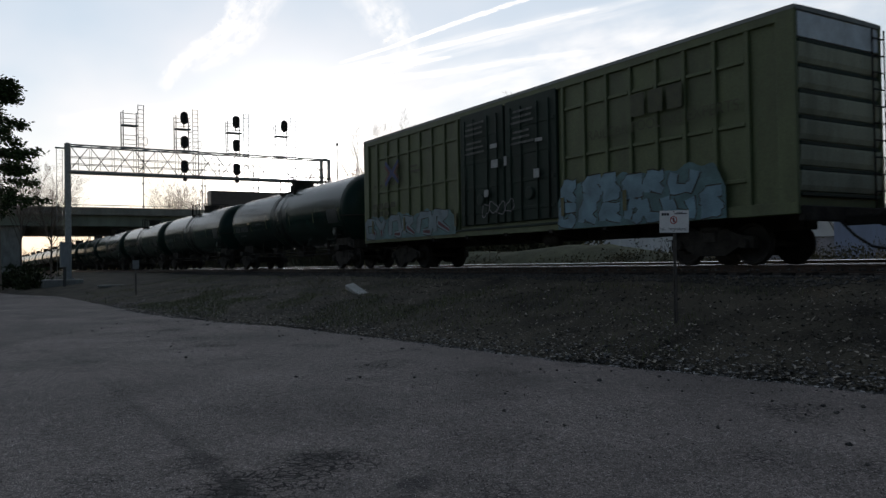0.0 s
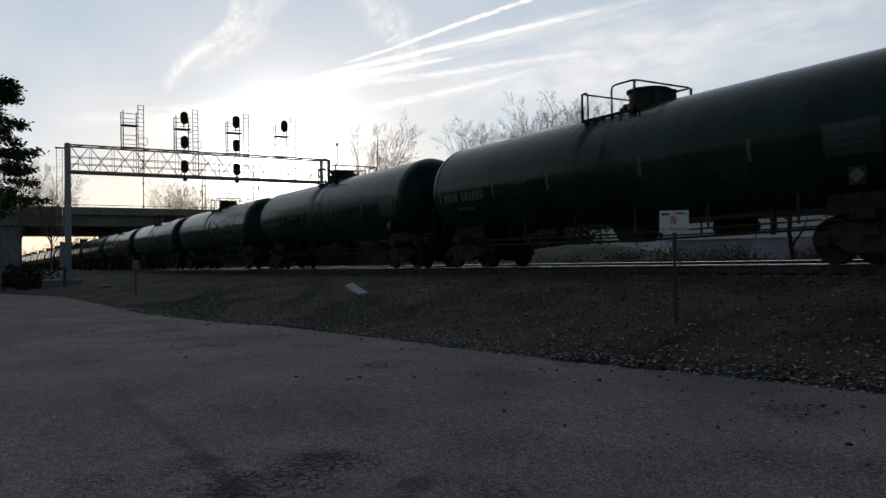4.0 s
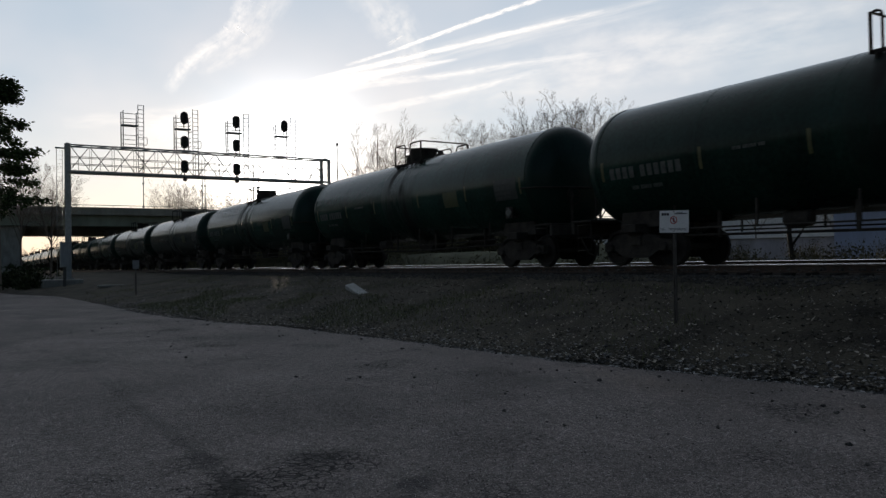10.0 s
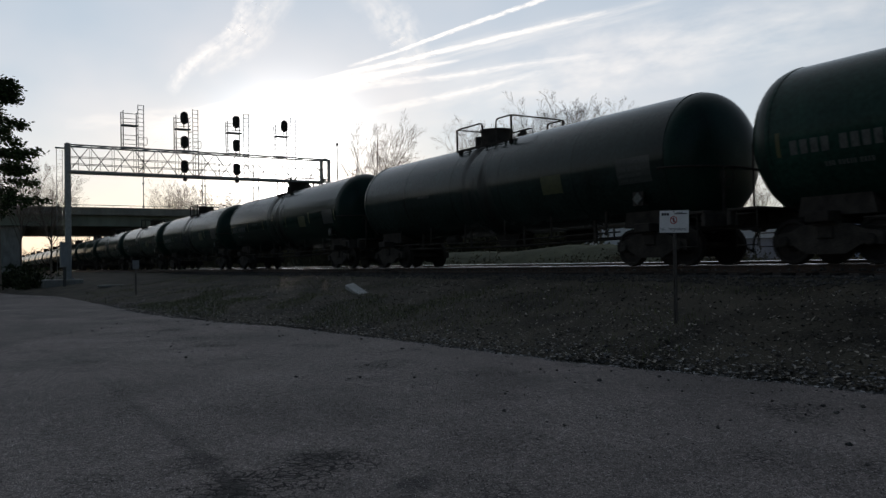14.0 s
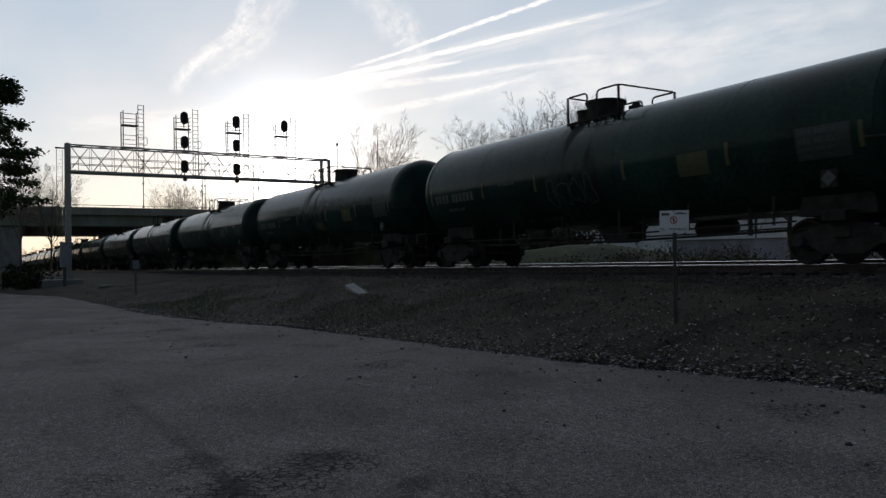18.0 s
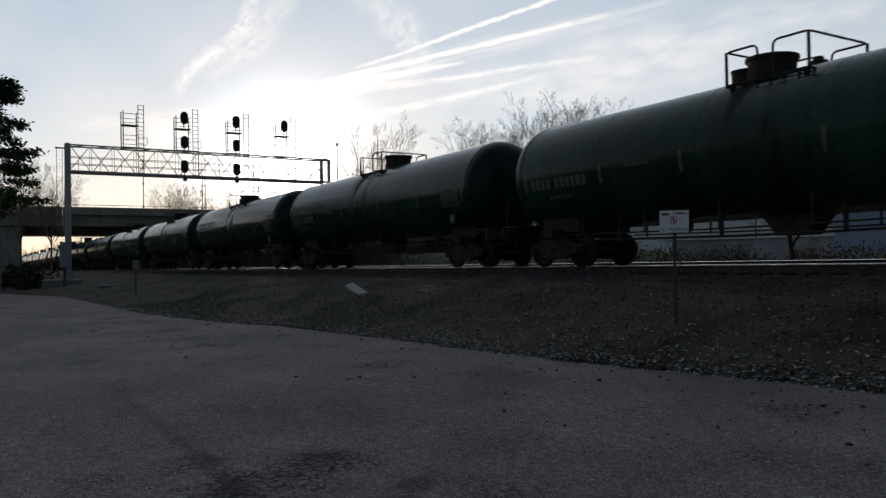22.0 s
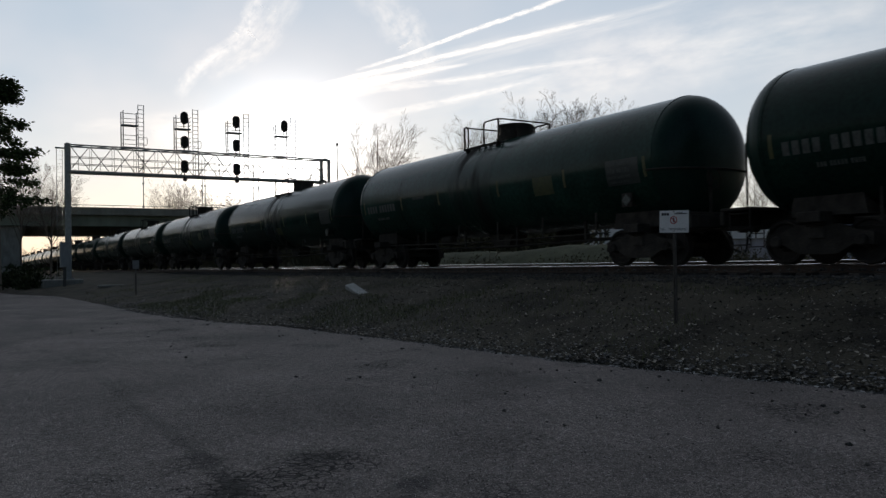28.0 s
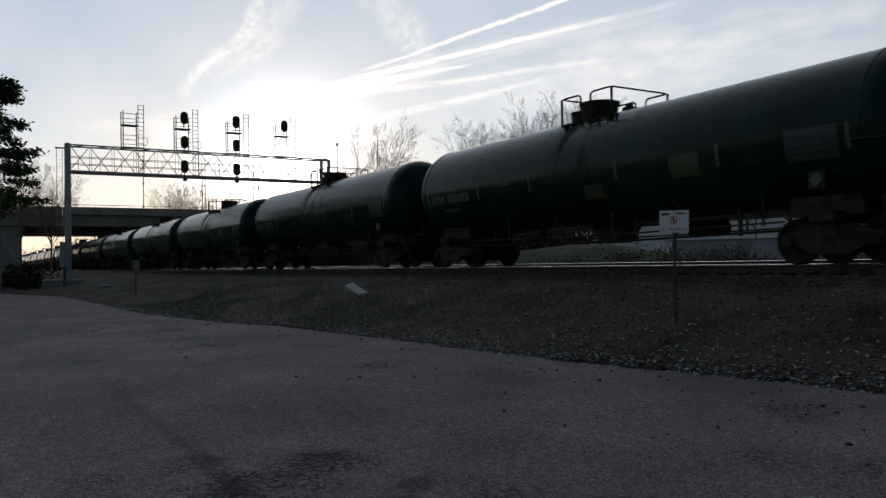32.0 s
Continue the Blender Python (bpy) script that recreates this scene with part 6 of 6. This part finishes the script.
rs = random.Random(77)
spots = []
while len(spots) < 15000:
    x = -2.5 - 34 * rs.random() ** 1.7
    e = edge_y(x)
    k = rs.random() ** 3.1
    if x < -14 and rs.random() < 0.45:
        continue
    y = e - 0.06 + 0.05 * rs.random() + k * (13.3 - e)
    if noise.noise((x * 0.9, y * 0.9, 5)) < -0.15 + 0.5 * max(0.0, k - 0.15) and k > 0.1:
        continue
    spots.append((x, y, ground_z(x, y), (0.006 + 0.03 * rs.random() ** 2.8) * (1.1 if k < 0.15 else 0.75)))
stones("bank_stones", "loose grey stones strewn along the bank's foot", [q for i, q in enumerate(spots) if i % 7], 1, M_STONE, 0.6)
stones("stone_flakes", "pale flat stone flakes strewn along the bank's foot", [(q[0], q[1], q[2] + 0.01, q[3] * 1.15) for i, q in enumerate(spots) if i % 7 == 0], 6, M_FLAKE, 0.4)
spots = []
for _ in range(5000):
    x = -2.5 - 40 * rs.random() ** 1.5
    y = edge_y(x) + rs.random() * (13.3 - edge_y(x))
    spots.append((x, y, ground_z(x, y), 0.01 + 0.03 * rs.random() ** 2))
stones("clods", "dark earth clods and cinders on the bank", spots, 7, M_CLOD, 0.7)
spots = [(x, y, ground_z(x, y), rs.uniform(0.022, 0.045)) for x, y in [(-1 - 58 * rs.random() ** 1.3, rs.uniform(12.7, 14.45)) for _ in range(9000)]]
stones("ballast", "dark grimy crushed stone ballast beside the rails", spots, 2, M_BALLAST, 0.8)
spots = [(x, y, ground_z(x, y) + 0.12, rs.uniform(0.025, 0.05)) for x, y in [(-1 - 60 * rs.random() ** 1.3, rs.uniform(14.0, 21.5)) for _ in range(9000)]]
stones("ballast", "dark grimy crushed stone ballast between the rails", spots, 3, M_BALLAST, 0.8)
spots = []
for _ in range(330):
    x = -3 - 22 * rs.random() ** 1.4
    y = edge_y(x) - 0.05 - 4.5 * rs.random() ** 2.2
    spots.append((x, y, -1.447, 0.008 + 0.03 * rs.random() ** 1.6))
stones("pebbles", "dark pebbles scattered on the asphalt", spots, 4, M_BALLAST, 0.6)

# loose grit lying on the worn surface, thickest near the viewer
spots = []
while len(spots) < 12000:
    x, y = -2.6 - 9.0 * rs.random() ** 1.5, rs.uniform(-0.6, 6.5)
    if y > edge_y(x) - 0.1 or noise.noise((x * 1.3, y * 1.3, 21)) < rs.uniform(-0.5, 0.25):
        continue
    spots.append((x, y, -1.449, 0.0028 + 0.0055 * rs.random() ** 2))
stones("asphalt_grit", "fine grey and pale grit on the worn asphalt", [q for i, q in enumerate(spots) if i % 3], 14, M_GRIT, 0.9)
stones("asphalt_grit", "fine dark grit on the worn asphalt", [q for i, q in enumerate(spots) if i % 3 == 0], 15, M_CLOD, 0.9)
# a low grassy bank behind the far track
berm = Shape()
bx_ = steps((-110, -19, 1.0))
bv, profile = [], ((23.4, 0.0), (24.0, 0.22), (24.8, 0.62), (25.8, 0.92), (26.8, 1.0), (28.2, 0.9), (30.5, 0.35), (32.0, 0.0))
for x in bx_:
    tall = 1.75 * min(1.0, max(0.0, (-20.0 - x) / 8.0)) ** 0.6 + 0.25 * noise.noise((x * 0.15, 2.0, 0))
    bv += [(x, y + 0.3 * noise.noise((x * 0.2, y, 3)), ground_z(x, y) - 0.06 + h_ * max(0.0, tall) + (0.08 * noise.noise((x * 0.7, y * 0.7, 5)) if h_ else 0.0)) for y, h_ in profile]
k = len(profile)
berm.add(bv, [(i * k + j, (i + 1) * k + j, (i + 1) * k + j + 1, i * k + j + 1) for i in range(len(bx_) - 1) for j in range(k - 1)], True)
tagged(part("grass_bank", berm, M_DRYGRASS), "low bank of dry grey-green grass behind the far track", "bank", kind="structure")

# dead leaves and short dry grass on the bank
lv = Shape()
for _ in range(8000):
    x = -2.5 - 30 * rs.random() ** 1.6
    e = edge_y(x)
    y = e + 0.05 + (rs.random() ** 2.2) * (12.5 - e)
    z = ground_z(x, y) + rs.uniform(0.01, 0.04)
    a, q = rs.uniform(0, 6.28), rs.uniform(0.015, 0.045)
    u, v = Vector((math.cos(a), math.sin(a), rs.gauss(0, 0.3))) * q, Vector((-math.sin(a), math.cos(a), rs.gauss(0, 0.3))) * q * 0.5
    c = Vector((x, y, z))
    lv.add([c - u, c - v, c + u, c + v], [(0, 1, 2, 3)])
tagged(part("dead_leaves", lv, M_DEADLEAF), "dry curled brown and pale leaves on the bank", "leaves", kind="stuff")
gr = Shape()
for q in range(24000):
    x = -8 - 42 * rs.random() if q % 2 else rs.uniform(-33, -16)
    e = edge_y(x)
    y = e + 0.1 + rs.random() * (12.4 - e) if q % 2 else e + 0.2 + 3.4 * rs.random()
    if noise.noise((x * 0.35, y * 0.5, 15)) < (0.02 if q % 2 else -0.1):
        continue
    z = ground_z(x, y)
    a, hgt = rs.uniform(0, 6.28), rs.uniform(0.05, 0.16)
    b = Vector((math.cos(a), math.sin(a), 0)) * 0.006
    tip = Vector((rs.gauss(0, 0.04), rs.gauss(0, 0.04), hgt))
    c = Vector((x, y, z - 0.01))
    gr.add([c - b, c + b, c + tip], [(0, 1, 2)])
tagged(part("grass", gr, M_GRASS), "sparse short green-brown grass on the bank", "grass", kind="stuff")

# ---- contrails and ice cloud, drifting very slowly ----
RIGHT = AIM.cross(Vector((0, 0, 1))).normalized()
UP = RIGHT.cross(AIM)
LEAN = radians(ROLL)
RIGHT, UP = RIGHT * math.cos(LEAN) + UP * math.sin(LEAN), UP * math.cos(LEAN) - RIGHT * math.sin(LEAN)
FAR = 3600.0


def cloud_mat(name, strength, alpha, sx, sy, lo, hi):
    m = bpy.data.materials.new(name)
    m.use_nodes = True
    n, l = m.node_tree.nodes, m.node_tree.links
    n.remove(n["Principled BSDF"])
    em, tr, mix = n.new("ShaderNodeEmission"), n.new("ShaderNodeBsdfTransparent"), n.new("ShaderNodeMixShader")
    em.inputs[0].default_value, em.inputs[1].default_value = (1.0, 0.98, 0.95, 1), strength
    uv, mp, nz = n.new("ShaderNodeUVMap"), n.new("ShaderNodeMapping"), n.new("ShaderNodeTexNoise")
    mp.inputs["Scale"].default_value = (sx, sy, 1)
    nz.inputs["Scale"].default_value, nz.inputs["Detail"].default_value, nz.inputs["Roughness"].default_value = 1.0, 6, 0.62
    l.new(uv.outputs[0], mp.inputs[0])
    l.new(mp.outputs[0], nz.inputs[0])
    # the ribbon's course wavers: its cross place is shifted by a slow and a quick ripple
    sep = n.new("ShaderNodeSeparateXYZ")
    rip, rmap, rv = n.new("ShaderNodeTexNoise"), n.new("ShaderNodeMapping"), n.new("ShaderNodeVectorMath")
    rmap.inputs["Scale"].default_value = (sx * 0.9, 1.2, 1)
    rip.inputs["Scale"].default_value, rip.inputs["Detail"].default_value, rip.inputs["Roughness"].default_value = 1.0, 5, 0.6
    rv.operation = "MULTIPLY_ADD"
    rv.inputs[1].default_value = (0.0, 0.55, 0.0)
    lift = n.new("ShaderNodeVectorMath")
    lift.operation = "SUBTRACT"
    lift.inputs[1].default_value = (0.5, 0.5, 0.5)
    l.new(uv.outputs[0], rmap.inputs[0])
    l.new(rmap.outputs[0], rip.inputs[0])
    l.new(rip.outputs[1], lift.inputs[0])
    l.new(lift.outputs[0], rv.inputs[0])
    l.new(uv.outputs[0], rv.inputs[2])
    l.new(rv.outputs[0], sep.inputs[0])

    def math_node(op, a, b=None, val=None):
        q = n.new("ShaderNodeMath")
        q.operation, q.use_clamp = op, op != "SUBTRACT"
        l.new(a, q.inputs[0])
        if b is not None:
            l.new(b, q.inputs[1])
        elif val is not None:
            q.inputs[1].default_value = val
        return q.outputs[0]

    def hump(src):
        """4 v (1 - v): soft towards both edges."""
        inv = n.new("ShaderNodeMath")
        inv.operation = "SUBTRACT"
        inv.inputs[0].default_value = 1.0
        l.new(src, inv.inputs[1])
        p = n.new("ShaderNodeMath")
        p.operation = "MULTIPLY"
        l.new(src, p.inputs[0])
        l.new(inv.outputs[0], p.inputs[1])
        q = n.new("ShaderNodeMath")
        q.operation, q.use_clamp = "MULTIPLY", True
        l.new(p.outputs[0], q.inputs[0])
        q.inputs[1].default_value = 4.0
        return q.outputs[0]

    rng = n.new("ShaderNodeMapRange")
    rng.inputs[1].default_value, rng.inputs[2].default_value = lo, hi
    l.new(nz.outputs[0], rng.inputs[0])
    across = math_node("POWER", hump(sep.outputs[1]), None, 1.4)
    along = math_node("POWER", hump(sep.outputs[0]), None, 0.6)
    a = math_node("MULTIPLY", math_node("MULTIPLY", rng.outputs[0], across), along)
    a = math_node("MULTIPLY", a, None, alpha)
    l.new(a, mix.inputs[0])
    l.new(tr.outputs[0], mix.inputs[1])
    l.new(em.outputs[0], mix.inputs[2])
    l.new(mix.outputs[0], n["Material Output"].inputs[0])
    return m


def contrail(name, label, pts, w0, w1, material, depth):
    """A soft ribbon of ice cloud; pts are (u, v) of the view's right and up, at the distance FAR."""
    pts = [Vector((p[0], p[1])) for p in pts]
    n = 60
    vs, uvs = [], []
    for i in range(n + 1):
        t = i / n * (len(pts) - 1)
        k = min(int(t), len(pts) - 2)
        f = t - k
        p0, p1, p2, p3 = pts[max(0, k - 1)], pts[k], pts[k + 1], pts[min(len(pts) - 1, k + 2)]
        p = 0.5 * ((2 * p1) + (p2 - p0) * f + (2 * p0 - 5 * p1 + 4 * p2 - p3) * f * f + (3 * p1 - p0 - 3 * p2 + p3) * f ** 3)
        d = (p2 - p1).normalized()
        q = Vector((-d.y, d.x)) * (w0 + (w1 - w0) * i / n) * 0.5
        for s_, v in ((-1, 0), (0, 0.5), (1, 1)):
            c = p + q * s_
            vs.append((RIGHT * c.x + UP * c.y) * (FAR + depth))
            uvs.append((i / n, v))
    s = Shape()
    s.add(vs, [(3 * i + j, 3 * i + 3 + j, 3 * i + 4 + j, 3 * i + 1 + j) for i in range(n) for j in (0, 1)], True)
    me = s.mesh(name, material)
    lay = me.uv_layers.new(name="UVMap")
    for lp in me.loops:
        lay.data[lp.index].uv = uvs[lp.vertex_index]
    ob = new(name, me)
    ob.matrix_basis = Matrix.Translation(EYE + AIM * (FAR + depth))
    CONTRAILS.append((ob, depth))
    return tagged(ob, label, "contrail")


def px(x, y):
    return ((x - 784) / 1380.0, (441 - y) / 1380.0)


CONTRAILS = []
C_SHARP = cloud_mat("bright_contrail_ice", 1.12, 0.9, 30, 2.0, 0.25, 0.58)
C_DENSE = cloud_mat("dense_contrail_ice", 1.15, 0.9, 9, 2.0, 0.2, 0.5)
C_SOFT = cloud_mat("soft_contrail_ice", 1.1, 0.58, 16, 3.0, 0.28, 0.7)
C_WIDE = cloud_mat("thin_cirrus_ice", 1.0, 0.5, 8, 4, 0.3, 0.75)
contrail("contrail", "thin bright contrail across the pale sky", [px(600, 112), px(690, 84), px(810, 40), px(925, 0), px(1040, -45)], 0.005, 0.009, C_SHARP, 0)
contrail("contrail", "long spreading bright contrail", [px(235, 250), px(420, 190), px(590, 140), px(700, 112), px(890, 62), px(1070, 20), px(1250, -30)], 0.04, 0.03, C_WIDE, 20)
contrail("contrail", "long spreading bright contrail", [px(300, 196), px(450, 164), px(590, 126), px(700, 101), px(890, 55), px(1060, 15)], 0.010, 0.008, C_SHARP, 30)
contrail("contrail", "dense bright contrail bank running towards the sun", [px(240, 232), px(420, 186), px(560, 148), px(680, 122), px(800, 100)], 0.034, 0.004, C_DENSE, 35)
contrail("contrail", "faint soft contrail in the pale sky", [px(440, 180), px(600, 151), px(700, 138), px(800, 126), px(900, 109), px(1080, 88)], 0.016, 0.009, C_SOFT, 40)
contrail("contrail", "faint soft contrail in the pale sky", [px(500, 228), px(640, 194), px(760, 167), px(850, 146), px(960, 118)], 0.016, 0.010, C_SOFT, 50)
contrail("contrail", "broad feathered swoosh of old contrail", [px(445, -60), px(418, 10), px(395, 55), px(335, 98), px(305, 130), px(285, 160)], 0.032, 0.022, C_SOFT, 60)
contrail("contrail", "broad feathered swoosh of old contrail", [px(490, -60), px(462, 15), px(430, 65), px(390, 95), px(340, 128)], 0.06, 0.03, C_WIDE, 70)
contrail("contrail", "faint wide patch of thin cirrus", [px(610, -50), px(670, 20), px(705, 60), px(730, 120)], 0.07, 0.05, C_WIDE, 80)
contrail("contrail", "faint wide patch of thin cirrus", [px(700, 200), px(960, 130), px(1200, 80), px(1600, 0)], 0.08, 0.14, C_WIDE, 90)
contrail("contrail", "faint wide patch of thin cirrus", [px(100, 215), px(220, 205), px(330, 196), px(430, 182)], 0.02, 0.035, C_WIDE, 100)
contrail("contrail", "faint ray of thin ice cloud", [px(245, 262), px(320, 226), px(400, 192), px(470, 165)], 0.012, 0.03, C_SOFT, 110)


def motions():
    """Everything that moves, keyed from the clip's start to its end."""
    for car, x in TRAIN:
        walk(car, [(0.0, pose(x, TRACK_Y, 0)), (SECONDS, pose(x + SPEED * SECONDS, TRACK_Y, 0))])
    # the lorry crosses the overpass at a steady speed
    x, y, z = LORRY_FROM
    walk(LORRY, [(0.0, pose(x, y, z)), (SECONDS, pose(x, y + LORRY_SPEED * SECONDS, z))])
    # the high ice cloud drifts
    for ob, depth in CONTRAILS:
        home = EYE + AIM * (FAR + depth)
        walk(ob, [(0.0, Matrix.Translation(home)), (SECONDS, Matrix.Translation(home + RIGHT * 86.0 - UP * 39.0))])
    # the wheels roll: one turning action for each place in a truck
    for side in (0, 1):
        group = WHEELSETS_ALL[side]
        lead = group[0]
        x = lead.matrix_basis.translation.x
        n = round(SECONDS * FPS)
        walk(lead, [(i / FPS, Matrix.Translation((x, 0, 0.457)) @ Matrix.Rotation(SPEED / 0.457 * i / FPS, 4, "Y")) for i in range(n + 1)])
        for other in group[1:]:
            other.rotation_mode = "QUATERNION"
            data = other.animation_data_create()
            data.action = lead.animation_data.action
            data.action_slot = lead.animation_data.action_slot


motions()
